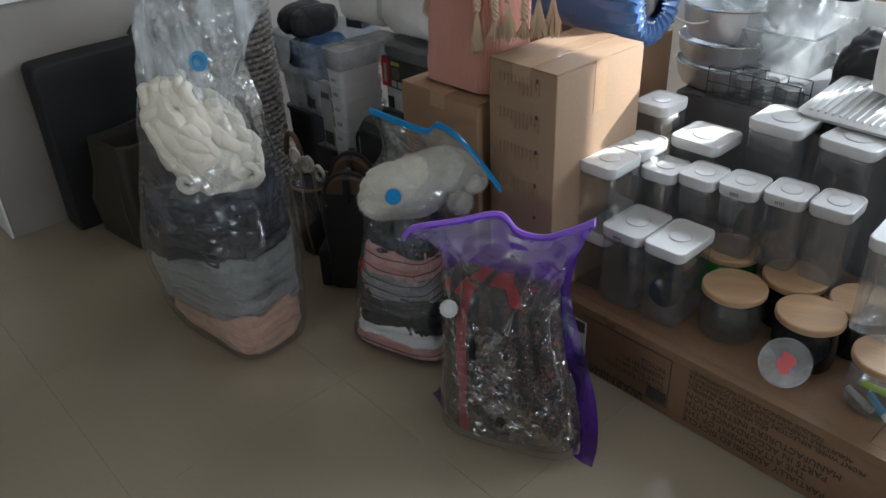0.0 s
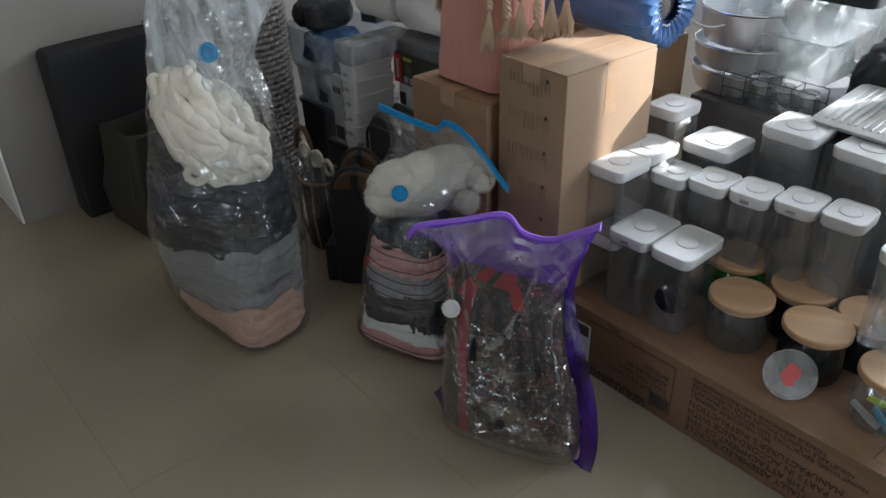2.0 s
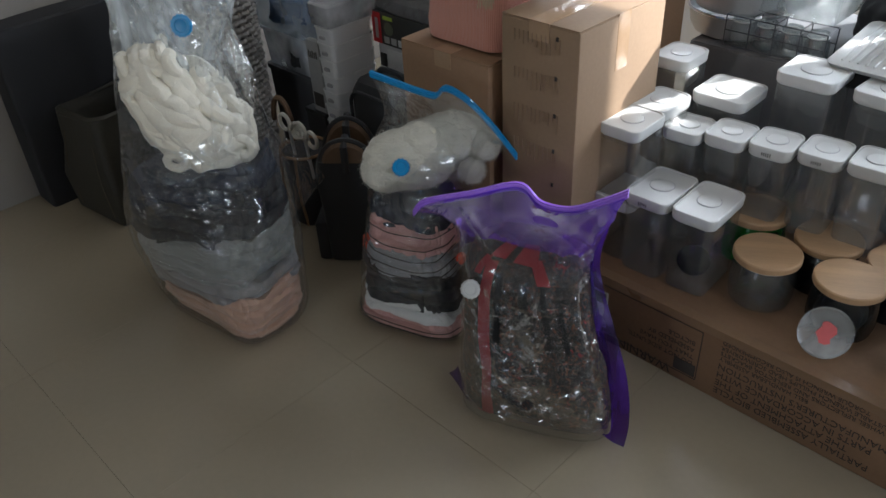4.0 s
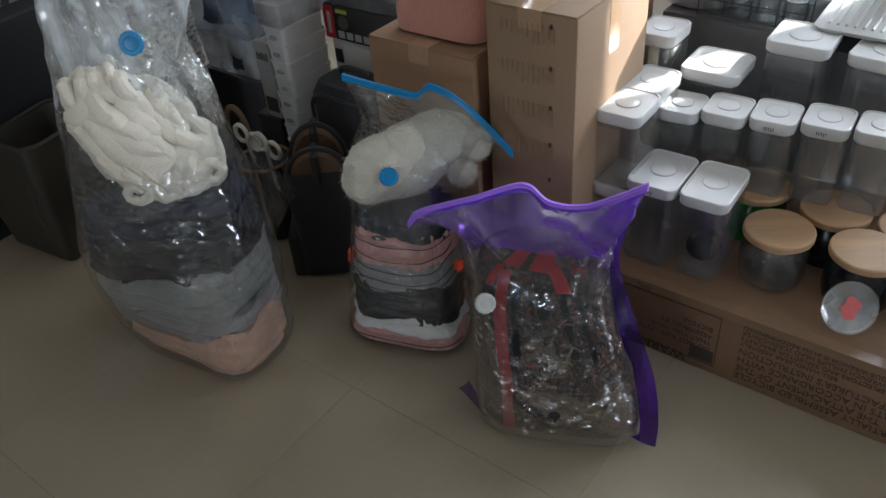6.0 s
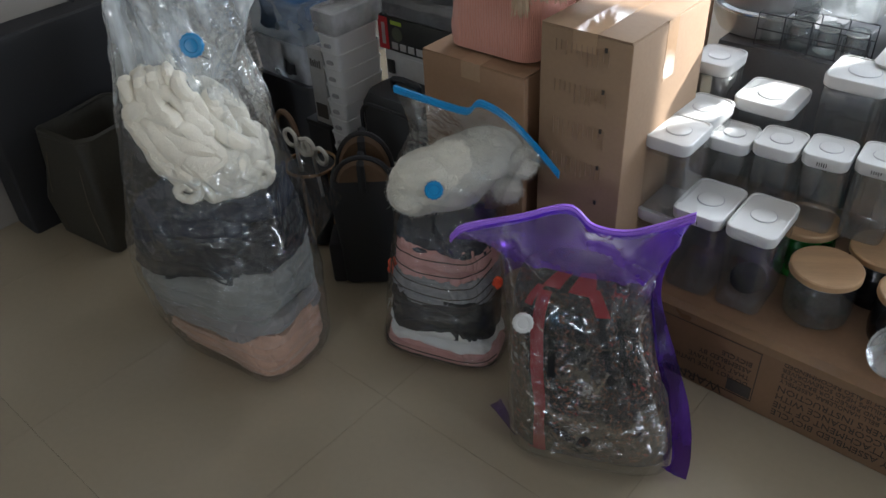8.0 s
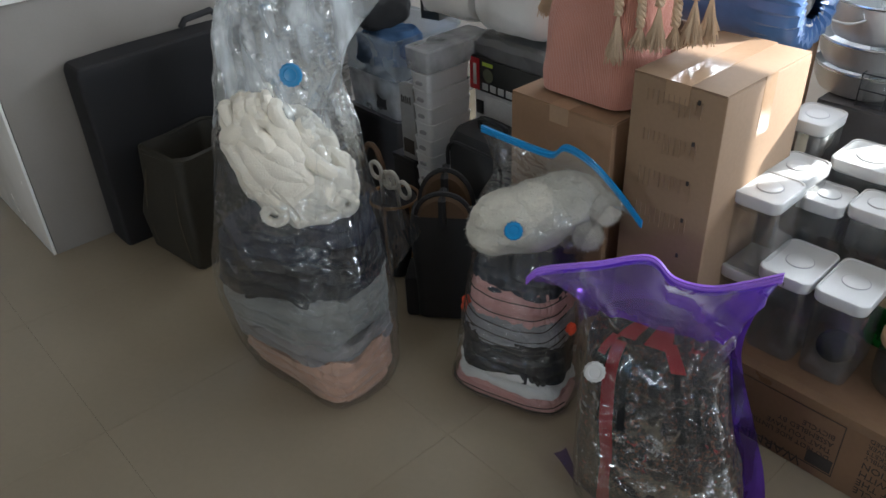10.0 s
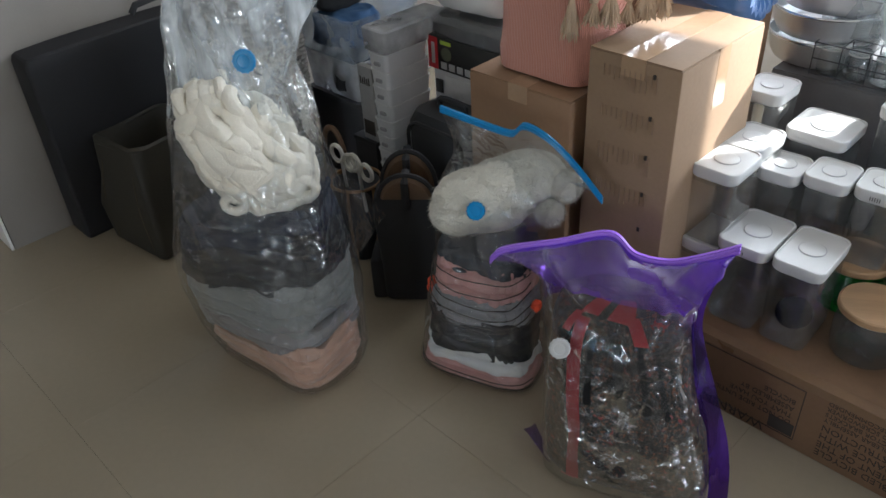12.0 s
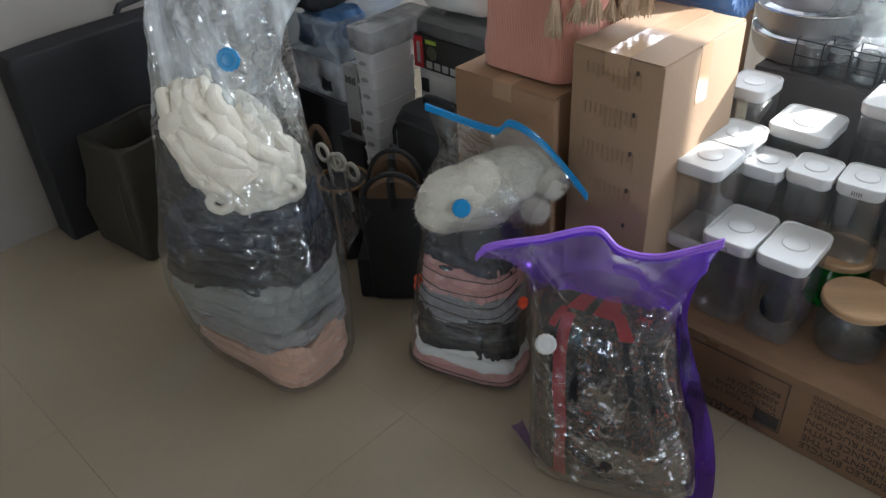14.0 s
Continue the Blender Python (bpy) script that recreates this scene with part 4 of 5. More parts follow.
ZIP3 = [world_uv(C3, *p) for p in ((-0.247, 0.234, 0.425), (-0.215, 0.215, 0.465), (-0.10, 0.18, 0.505), (0.011, 0.165, 0.533), (0.06, 0.12, 0.508), (0.12, 0.08, 0.515), (0.175, 0.04, 0.555), (0.232, 0.0, 0.605))]
F3 = Form([s3(0.045, -0.065, 0.165, 0.050, 24, 0.004, 3.4), s3(0.045, -0.060, 0.185, 0.075, 24, 0.03, 3.2), s3(0.045, -0.035, 0.182, 0.095, 22, 0.14, 3), s3(0.03, 0.0, 0.165, 0.095, 20, 0.27, 2.8), s3(0.02, 0.04, 0.162, 0.088, 18, 0.37, 2.5),
           s3(0.01, 0.080, 0.178, 0.066, 16, 0.455, 2.2), flat_section(ZIP3)])
bag3 = thing("vacuum_storage_bag", (0, 0, 0), "clear and violet vacuum bag holding a dark backpack", "storage bag", "vacuum storage bags")
RIDGES3 = ((-0.12, 0.49, -0.02, 0.42, 0.009, 0.008), (0.04, 0.50, 0.16, 0.50, 0.009, 0.006), (0.13, 0.47, 0.20, 0.55, 0.012, 0.008), (0.10, 0.47, 0.0, 0.30, 0.010, 0.008), (0.16, 0.45, 0.04, 0.36, 0.010, 0.007), (-0.07, 0.36, 0.10, 0.35, 0.007, 0.006), (0.05, 0.30, -0.02, 0.16, 0.006, 0.006), (-0.05, 0.13, 0.03, 0.06, 0.007, 0.006))
part("film", bag_skin(F3, 0, 0.85, 150, 0.006, 8.1, 0.003, 0, N // 2, RIDGES3, C3, 0.002), FILM_TIGHT, bag3, "clear crinkled front film")
part("violet_film", bag_skin(F3, 0.85, 1, 32, 0.006, 8.1, 0.003, 0, N // 2, RIDGES3, C3, 0.002), FILM_VIOLET, bag3, "violet translucent front band")
KV = N // 2 + int(22 * KS)
part("violet_film", bag_skin(F3, 0, 1, 110, 0.006, 8.1, 0.003, N // 2, KV), FILM_VIOLET, bag3, "violet translucent back film")
part("violet_film", bag_skin(F3, 0.70, 1, 34, 0.006, 8.1, 0.003, KV, N), FILM_VIOLET, bag3, "violet translucent back film")
part("film", bag_skin(F3, 0, 0.70, 76, 0.006, 8.1, 0.003, KV, N), FILM_TIGHT, bag3, "clear crinkled back film")


def fin(edge_line, k, form, name, parent, material, label="violet seam of the bag"):
    """A flat seam of film that stands out from a form's side column k to an outer line."""
    bm, rows_ = bmesh.new(), []
    outer = smooth_path(edge_line, 40)
    for j, o in enumerate(outer):
        inner = form.at_height(o[2], k)
        row = []
        for q in range(7):
            p = inner + (o - inner) * q / 6
            row.append(bm.verts.new(p + np.array((1, -1, 0)) * wobble(p, 0.07, 0.008, k)))
        rows_.append(row)
    for a, b in zip(rows_, rows_[1:]):
        for i in range(6):
            bm.faces.new((a[i], a[i + 1], b[i + 1], b[i]))
    return part(name, bm, material, parent, label)


fin([world_uv(C3, *p) for p in ((0.215, 0.02, 0.57), (0.185, 0.0, 0.45), (0.19, -0.02, 0.38), (0.218, -0.06, 0.28), (0.250, -0.10, 0.16), (0.258, -0.14, 0.06), (0.244, -0.172, 0.004))], N // 2 - 2, F3, "seam", bag3, FILM_DOUBLE)
fin([world_uv(C3, *p) for p in ((-0.150, 0.06, 0.06), (-0.160, 0.07, 0.03), (-0.175, 0.085, 0.006))], 2, F3, "seam", bag3, FILM_DOUBLE)
fin([world_uv(C1, *p) for p in ((0.165, 0.09, 0.50), (0.205, 0.11, 0.43), (0.250, 0.125, 0.345), (0.235, 0.12, 0.325), (0.20, 0.10, 0.30))], N // 2 + 6, F1, "loose_flap", bag1, FILM, "loose corner of clear film")
strap_of_zip(ZIP3, 0.022, VIOLET_PLASTIC, "zip", bag3, "violet zip rail")
valve((-0.993, 1.120, 0.373), (0.55, -0.72, 0.35), 0.022, WHITE_PLASTIC, bag3, "round white valve")

pack = thing("backpack", (0, 0, 0), "dark plaid backpack with red straps inside a violet bag", "backpack")
PF = Form([s3(0.048, -0.058, 0.156, 0.046, 24, 0.010, 3), s3(0.048, -0.052, 0.180, 0.072, 24, 0.05, 3), s3(0.046, -0.035, 0.179, 0.090, 22, 0.15, 2.8), s3(0.034, 0.0, 0.163, 0.090, 20, 0.27, 2.6), s3(0.026, 0.038, 0.152, 0.078, 18, 0.37, 2.4), s3(0.026, 0.066, 0.122, 0.052, 18, 0.435, 2.2), s3(0.026, 0.075, 0.070, 0.026, 18, 0.468, 2)], 50)
bm = bag_skin(PF, 0, 1, 60, 0.008, 2.2, 0.002)
bmesh.ops.holes_fill(bm, edges=[e for e in bm.edges if e.is_boundary], sides=0)
part("body", bm, RUCK, pack)


def band(form, k0, k1, f0, f1, w, lift=0.003):
    """A strap laid on a form from (k0, f0) to (k1, f1), w loops wide."""
    bm, rows = bmesh.new(), []
    for j in range(25):
        q = j / 24
        f, k = f0 + (f1 - f0) * q, (k0 + (k1 - k0) * q) * KS
        row = []
        for s in range(5):
            kk = k + (s / 4 - 0.5) * w * KS
            i = int(math.floor(kk))
            p = form.point(f, i) * (1 - kk + i) + form.point(f, i + 1) * (kk - i)
            d = p - form.at(f).mean(0)
            d[2] = 0
            p = p + d / np.linalg.norm(d) * (lift + wobble(p, 0.09, 0.008, 2.2) + wobble((p[0], p[1], p[2] * 0.35), 0.035, 0.0044, 7.2) + 0.003)
            row.append(bm.verts.new(p))
        rows.append(row)
    for a, b in zip(rows, rows[1:]):
        for i in range(4):
            bm.faces.new((a[i], a[i + 1], b[i + 1], b[i]))
    bmesh.ops.solidify(bm, geom=bm.faces[:], thickness=0.003)
    return bm


for k0, k1, f0, f1, w in ((20, 21, 0.12, 0.78, 3.2), (22, 25, 0.80, 0.93, 5), (30, 33, 0.80, 0.95, 6), (35, 33, 0.72, 0.84, 4), (17, 19, 0.70, 0.80, 2.5), (16, 19, 0.03, 0.14, 5)):
    part("strap", band(PF, k0, k1, f0, f1, w), RED_CLOTH, pack, "red webbing strap")
for k0, k1, f in ((14, 44, 0.68), (15, 42, 0.46), (13, 44, 0.20)):
    part("seam", band(PF, k0, k1, f, f + 0.02, 1.2), BLACK, pack, "black seam band")
for k0 in (24, 29, 34, 39):
    part("webbing", band(PF, k0, k0 + 0.5, 0.48, 0.72, 1.6), BLACK_VINYL, pack, "black webbing strip")
part("buckle", band(PF, 27, 31, 0.60, 0.605, 3, 0.008), BLACK_VINYL, pack, "black plastic buckle")

# ---- behind the bags ----
case = thing("black_case", (-2.938, 0.80, 0), "large black padded case standing against the counter", "case")
bm = rrect_stack([(0.0, 0.122, 0.96, 0.012), (0.008, 0.13, 0.97, 0.014), (0.40, 0.13, 0.97, 0.014), (0.632, 0.13, 0.968, 0.014), (0.650, 0.124, 0.955, 0.014), (0.656, 0.11, 0.94, 0.012)], 5)
bmesh.ops.subdivide_edges(bm, edges=[e for e in bm.edges if e.calc_length() > 0.2], cuts=8, use_grid_fill=True)
for v in bm.verts:
    v.co.z += 0.012 * math.sin(math.pi * min(1, max(0, (v.co.y + 0.47) / 0.94))) * (v.co.z / 0.66) + (wobble(v.co, 0.25, 0.006, 2) if v.co.z > 0.1 else 0)
    v.co.x += 0.066 + wobble(v.co, 0.2, 0.008, 4)
    v.co.y += 0.485
part("body", bm, BLACK_VINYL, case)
part("handle", tube([(0.065, 0.40, 0.68), (0.065, 0.42, 0.705), (0.065, 0.52, 0.715), (0.065, 0.54, 0.69)], 0.012, 8), BLACK, case, "black carrying handle")

olive = thing("leather_bag", (-2.63, 1.052, 0), "dark olive leather holdall with a slumped open top", "bag", rz=8)
bm = rrect_stack([(0.0, 0.27, 0.31, 0.015), (0.01, 0.285, 0.33, 0.02), (0.15, 0.285, 0.33, 0.025), (0.28, 0.275, 0.315, 0.03), (0.385, 0.26, 0.29, 0.035), (0.392, 0.245, 0.27, 0.035), (0.36, 0.22, 0.25, 0.03), (0.25, 0.21, 0.24, 0.03)], 6)
for v in bm.verts:
    v.co += Vector((wobble(v.co, 0.12, 0.02, 1), wobble(v.co, 0.12, 0.02, 2), 0 if v.co.z < 0.05 else wobble(v.co, 0.12, 0.03, 3) + 0.06 * v.co.x))
part("body", bm, OLIVE, olive)
part("rim", tube([(x, y, 0.392 + 0.06 * x + 0.008 * math.sin(9 * y)) for x, y in rounded(0.25, 0.28, 0.035, 5)], 0.007, 6, True), OLIVE, olive)
for sx in (-0.10, 0.10):
    part("stitching", tube(smooth_path([(sx, -0.165, 0.03), (sx * 0.95, -0.171, 0.18), (sx * 0.8, -0.150, 0.32)], 20), 0.0016, 5), STITCH, olive)


def wicker(cx, cy, r, h):
    t = thing("wicker_basket", (cx, cy, 0), "tall grey woven wicker basket on the floor", "basket")
    bm = bmesh.new()
    for j in range(int(h / 0.022)):
        z = 0.012 + j * 0.022
        tube([((r + 0.006 * (1 if (k + j) % 2 else -1)) * math.cos(k / 44 * 6.2832), (r + 0.006 * (1 if (k + j) % 2 else -1)) * math.sin(k / 44 * 6.2832), z) for k in range(44)], 0.0095, 5, True, bm)
    part("weave", bm, WICKER, t)
    bm = bmesh.new()
    for k in range(22):
        a = k / 22 * 6.2832
        tube([(r * math.cos(a), r * math.sin(a), 0.0), (r * math.cos(a), r * math.sin(a), h)], 0.005, 5, bm=bm)
    tagged(part("stakes", bm, WICKER, t), kind="stuff")
    part("rim", tube([(r * math.cos(k / 36 * 6.2832), r * math.sin(k / 36 * 6.2832), h) for k in range(36)], 0.014, 8, True), WICKER, t)
    return t


wicker(-2.51, 1.43, 0.15, 0.84)


def tub(at, w, d, h, material, label):
    t = thing("plastic_tub", at, label, "tub")
    part("body", rrect_stack([(0.0, w * 0.86, d * 0.9, 0.02), (0.006, w * 0.88, d * 0.92, 0.025), (h - 0.012, w * 0.96, d * 0.96, 0.025)], 5, True, False), material, t)
    part("rim", rrect_stack([(h - 0.014, w * 0.97, d * 0.97, 0.025), (h - 0.012, w, d, 0.025), (h - 0.002, w, d, 0.025), (h, w * 0.97, d * 0.97, 0.025)], 5, False, False), material, t)
    return t


def lump(name, at, sx, sy, sz, material, label, category, seed=1.0, rough=0.25, flat=0.8, rz=0):
    """A soft heap of cloth with a flat underside and folds."""
    bm = bmesh.new()
    bmesh.ops.create_icosphere(bm, subdivisions=5, radius=1)
    for v in bm.verts:
        c = v.co.copy()
        n1 = noise.noise(c * 1.7 + Vector((seed, 0, 0))) * rough + noise.noise(c * 4.5 + Vector((0, seed, 0))) * rough * 0.45
        c = c * (1 + n1)
        for i in range(3):
            c[i] = math.copysign(abs(c[i]) ** flat, c[i])
        v.co = Vector((c.x * sx, c.y * sy, max(0.0, (c.z + 0.85) * sz / 1.7)))
    return solid(name, bm, material, at, label, category, rz=rz)


crate = thing("storage_crate", (-2.465, 1.84, 0), "dark grey plastic crate on the floor", "crate")
part("body", rrect_stack([(0.0, 0.27, 0.30, 0.02), (0.33, 0.29, 0.31, 0.02)], 5), mat("dark_grey_plastic", (0.05, 0.05, 0.055), 0.45), crate)
part("rim", rrect_stack([(0.315, 0.30, 0.32, 0.02), (0.332, 0.30, 0.32, 0.02)], 5), mat("grey_rim", (0.06, 0.06, 0.065), 0.4), crate)
tub((-2.465, 1.83, 0.334), 0.32, 0.30, 0.15, FROST, "frosted plastic tub holding dark cloths")
lump("folded_cloth", (-2.42, 1.79, 0.342), 0.10, 0.10, 0.13, BLACK, "black cloth crumpled in a frosted tub", "textile", 3)
tub((-2.465, 1.82, 0.486), 0.36, 0.32, 0.155, BLUE_CLEAR, "pale blue clear plastic tub holding blue cloth")
lump("folded_cloth", (-2.48, 1.80, 0.494), 0.12, 0.11, 0.12, mat("blue_cloth", (0.03, 0.075, 0.16), 0.9), "blue cloth folded in a clear tub", "textile", 6)
for n_, dx in enumerate((0.0, 0.085)):
    lump("shoe", (-2.58 + dx, 1.80, 0.618), 0.036, 0.11, 0.11, BLACK, "black shoe lying on a clear tub", "shoe", 9 + n_, 0.12)
sbx = thing("small_carton", (-2.38, 1.93, 0.644), "small dark printed carton on a tub", "box", rz=12)
part("body", box(-0.04, 0.04, -0.03, 0.03, 0, 0.17, 0.002), BLACK_PRINT, sbx)
part("print", box(-0.025, 0.015, -0.0315, -0.030, 0.03, 0.09, 0), GREY_PRINT, sbx)

bx = thing("black_box", (-2.139, 1.582, 0), "small black box on the floor", "box")
part("body", box(-0.055, 0.055, -0.03, 0.03, 0, 0.312, 0.006), BLACK_VINYL, bx)
part("top_edge", box(-0.057, 0.057, -0.032, 0.032, 0.295, 0.314, 0.004), BLACK_VINYL, bx)
slim = thing("slim_package", (-2.112, 1.572, 0.315), "slim white package with black printing, upright", "package")
part("body", box(-0.034, 0.034, -0.012, 0.012, 0, 0.255, 0.002), mat("white_card", (0.30, 0.30, 0.30), 0.5), slim)
part("print", box(-0.026, 0.026, -0.0135, -0.012, 0.02, 0.07, 0), INK, slim)
bm = bmesh.new()
for k in range(5):
    box(-0.024 + k * 0.010, -0.019 + k * 0.010, -0.0135, -0.012, 0.195, 0.22 - 0.004 * (k % 2), 0, bm=bm)
part("print", bm, INK, slim)


BIN_WHITE = mat("milky_bin_plastic", (0.66, 0.67, 0.69), 0.4, vary=0.05, bump=0.03)


def tray_bin():
    t = thing("stacking_bin", (0, 0, 0), "white translucent stacking bin with a slot handle", "bin", "stack of white bins")
    w, d, h = 0.086, 0.180, 0.085
    lo = [(0.0, w * 0.82, d * 0.92, 0.012), (0.004, w * 0.84, d * 0.94, 0.014), (h - 0.004, w * 0.99, d * 0.99, 0.016)]
    part("shell", rrect_stack(lo, 4, True, False), BIN_WHITE, t)
    part("rim", rrect_stack([(h - 0.006, w * 0.99, d * 0.99, 0.016), (h - 0.004, w * 1.02, d * 1.01, 0.016), (h, w * 1.02, d * 1.01, 0.016), (h, w * 0.97, d * 0.98, 0.016)], 4, False, False), mat("bin_rim", (0.66, 0.67, 0.68), 0.4), t)
    bm = rrect_stack([(0, 0.030, 0.014, 0.0065), (0.004, 0.027, 0.011, 0.005)], 4)
    slot = part("slot", bm, GREY_PLASTIC, t, "grey slot handle")
    slot.matrix_local = pose(0.0, -d * 0.492, h * 0.62, 90, 0, 0)
    return t


one = tray_bin()
put(one, -2.031, 1.640, 0.001, 1)
for k in range(1, 11):
    copy_thing(one, pose(-2.031 + 0.001 * math.sin(3 * k), 1.640 + 0.002 * math.sin(k), 0.001 + 0.0548 * k, 0, 0, 1.2 * math.sin(2 * k)))
put_top = thing("clear_case", (-2.045, 1.690, 0.635), "flat clear plastic case lying on white bins", "case")
part("shell", rrect_stack([(0, 0.105, 0.27, 0.012), (0.066, 0.11, 0.275, 0.012), (0.070, 0.10, 0.265, 0.012)], 4), FROST, put_top)

stand = carton((-2.02, 1.76, 0), 0.32, 0.26, 0.36, CARD_DARK, "brown cardboard box under tool cartons", marks=False, tape=False)
grey = thing("grey_carton", (-1.99, 1.745, 0.361), "grey and yellow tool carton", "box")
part("body", box(0, 0.30, 0, 0.24, 0, 0.078, 0.002), mat("grey_carton_card", (0.25, 0.25, 0.25), 0.5), grey)
part("print", box(0.02, 0.06, -0.0014, 0, 0.03, 0.07, 0), YELLOW, grey, "yellow printed panel")
silver = thing("hard_case", (-1.985, 1.74, 0.44), "silver grey hard tool case with dark latches", "case")
part("body", box(0, 0.28, 0, 0.24, 0, 0.102, 0.008), mat("silver_plastic", (0.55, 0.55, 0.56), 0.35), silver)
for x in (0.012, 0.20):
    part("latch", box(x, x + 0.03, -0.006, 0, 0.025, 0.07, 0.002), BLACK_PRINT, silver, "dark latch")
part("ridge", box(0.05, 0.19, -0.004, 0, 0.012, 0.09, 0.002), mat("pale_plastic", (0.6, 0.6, 0.6), 0.35), silver)
tool = thing("tool_carton", (-1.998, 1.735, 0.543), "black tool carton with a red printed end", "box")
part("body", box(0, 0.33, 0, 0.26, 0, 0.108, 0.002), BLACK_PRINT, tool)
part("red_panel", box(0.001, 0.042, -0.0014, 0, 0.002, 0.104, 0), RED_PRINT, tool, "red printed panel")
part("mark", box(0.016, 0.030, -0.0022, -0.0014, 0.018, 0.086, 0), GREY_PRINT, tool)
part("green_mark", box(0.055, 0.10, -0.0014, 0, 0.086, 0.098, 0), GREEN_PRINT, tool)
for k in range(6):
    part("icon", box(0.055 + 0.034 * k, 0.080 + 0.034 * k, -0.0014, 0, 0.008, 0.030, 0), GREY_PRINT, tool)
part("picture", lathe([(0.022, 0), (0.022, 0.0012)], 20), mat("dull_green_print", (0.10, 0.11, 0.07), 0.5), tool).matrix_local = pose(0.08, -0.0002, 0.058, 90, 0, 0)
bm = rrect_stack([(0, 0.30, 0.25, 0.02), (0.01, 0.32, 0.27, 0.03), (0.045, 0.32, 0.27, 0.03), (0.062, 0.29, 0.24, 0.03)], 6)
bmesh.ops.subdivide_edges(bm, edges=bm.edges[:], cuts=3, use_grid_fill=True)
for v in bm.verts:
    if v.co.z > 0.004:
        v.co.z += wobble(v.co, 0.05, 0.016, 3)
pk = thing("wrapped_sheets", (-1.83, 1.87, 0.652), "grey bed sheets folded in clear plastic wrap", "textile")
part("sheets", bm, GREY_SHEET, pk)
bm = rrect_stack([(0.002, 0.325, 0.275, 0.03), (0.05, 0.33, 0.28, 0.03), (0.072, 0.29, 0.24, 0.03)], 6)
part("wrap", bm, FILM, pk, "clear plastic wrap")


def pad(x, w, seed):
    t = thing("white_mattress_pad", (x, 1.86, 0.722), "white quilted mattress pad rolled up on stacked packages", "bedding", "rolled white pads")
    bm, loops, n = bmesh.new(), [], 56
    for j in range(22):
        q = j / 21
        e = max(0.0, 1 - abs(2 * q - 1) ** 6) ** 0.5
        ring = []
        for k in range(n):
            a = 6.2832 * k / n
            c, s_ = math.cos(a), math.sin(a)
            y = 0.135 * math.copysign(abs(c) ** 0.7, c) * (0.55 + 0.45 * e)
            z = 0.115 + 0.115 * math.copysign(abs(s_) ** 0.75, s_) * (0.55 + 0.45 * e)
            p = Vector((w * (q - 0.5), y, z))
            ring.append(p + Vector((0, c, s_)) * (wobble(p, 0.07, 0.014, seed) + wobble(p, 0.018, 0.003, seed)) * (1 if z > 0.02 else 0))
        loops.append(ring)
    part("roll", skin(loops, True, True, bm), WHITE_CLOTH, t)
    return t


pad(-2.13, 0.27, 2.0)
pad(-1.85, 0.28, 5.0)

# pink tote on the lower carton
tote = thing("pink_tote", (-1.418, 1.640, 0.718), "dusty pink ribbed tote with beige rope tassels", "tote bag")
bm, loops = bmesh.new(), []
for j in range(26):
    q = j / 25
    w, d = 0.305 - 0.060 * q, 0.21 - 0.10 * q
    r = 0.06 - 0.02 * q
    # Height extended out of view so the tote keeps sun off the floor.
    z = 0.006 + 0.55 * q
    shrink = 1 - 0.10 * max(0, 1 - q * 14)
    loops.append([(x * shrink + 0.035 * q + wobble((x, y, z), 0.12, 0.006), y * shrink + 0.02 * q + wobble((x, y, z), 0.12, 0.008, 4), z) for x, y in rounded(w, d, r, 8)])
skin(loops, True, True, bm)
uv = bm.loops.layers.uv.new("ribs")
for f in bm.faces:
    for lp in f.loops:
        c = lp.vert.co
        lp[uv].uv = ((math.atan2(c.y * 1.6, c.x) / 6.2832) * 5.0, c.z * 0.2)
part("body", bm, CORDUROY, tote)


def tassel(x, y, z, L, seed):
    rng = random.Random(seed)
    bm = bmesh.new()
    for k in range(3):
        tube([(x + 0.006 * math.cos(6.2832 * (j / 5 + k / 3)), y + 0.006 * math.sin(6.2832 * (j / 5 + k / 3)), z + 0.16 - 0.16 * j / 20) for j in range(21)], 0.006, 6, bm=bm)
    rope = part("rope", bm, ROPE, tote, "twisted beige rope")
    bm = bmesh.new()
    for k in range(130):
        a, r = rng.uniform(0, 6.28), rng.uniform(0.002, 0.026)
        tube([(x, y, z + 0.004), (x + r * 0.5 * math.cos(a), y + r * 0.5 * math.sin(a), z - L * 0.45), (x + r * math.cos(a), y + r * math.sin(a), z - L * rng.uniform(0.7, 1.05))], 0.0013, 4, bm=bm)
    tagged(part("fringe", bm, ROPE, tote, "loose rope fringe"), kind="stuff")


for k, (x, y, z, L) in enumerate(((0.100, -0.09, 0.235, 0.11), (0.150, -0.075, 0.215, 0.05), (0.185, -0.06, 0.265, 0.10), (0.205, -0.02, 0.215, 0.05), (0.235, 0.0, 0.275, 0.10), (0.250, 0.04, 0.28, 0.11), (-0.17, -0.02, 0.245, 0.08))):
    tassel(x, y, z, L, k)

# dark suitcase, black bag and the wire holder
suit = thing("suitcase", (-1.75, 1.585, 0), "small dark grey soft suitcase standing on the floor", "suitcase")
DARK_GREY = mat("dark_grey_nylon", (0.022, 0.023, 0.025), 0.7, vary=0.3, fine=300, bump=0.3)
part("body", rrect_stack([(0.012, 0.22, 0.14, 0.03), (0.03, 0.25, 0.16, 0.04), (0.48, 0.25, 0.16, 0.04), (0.515, 0.22, 0.13, 0.04)], 6), DARK_GREY, suit)
part("piping", tube([(x, -0.082, z + 0.27) for x, z in rounded(0.22, 0.44, 0.05, 6)], 0.006, 6, True), BLACK, suit)
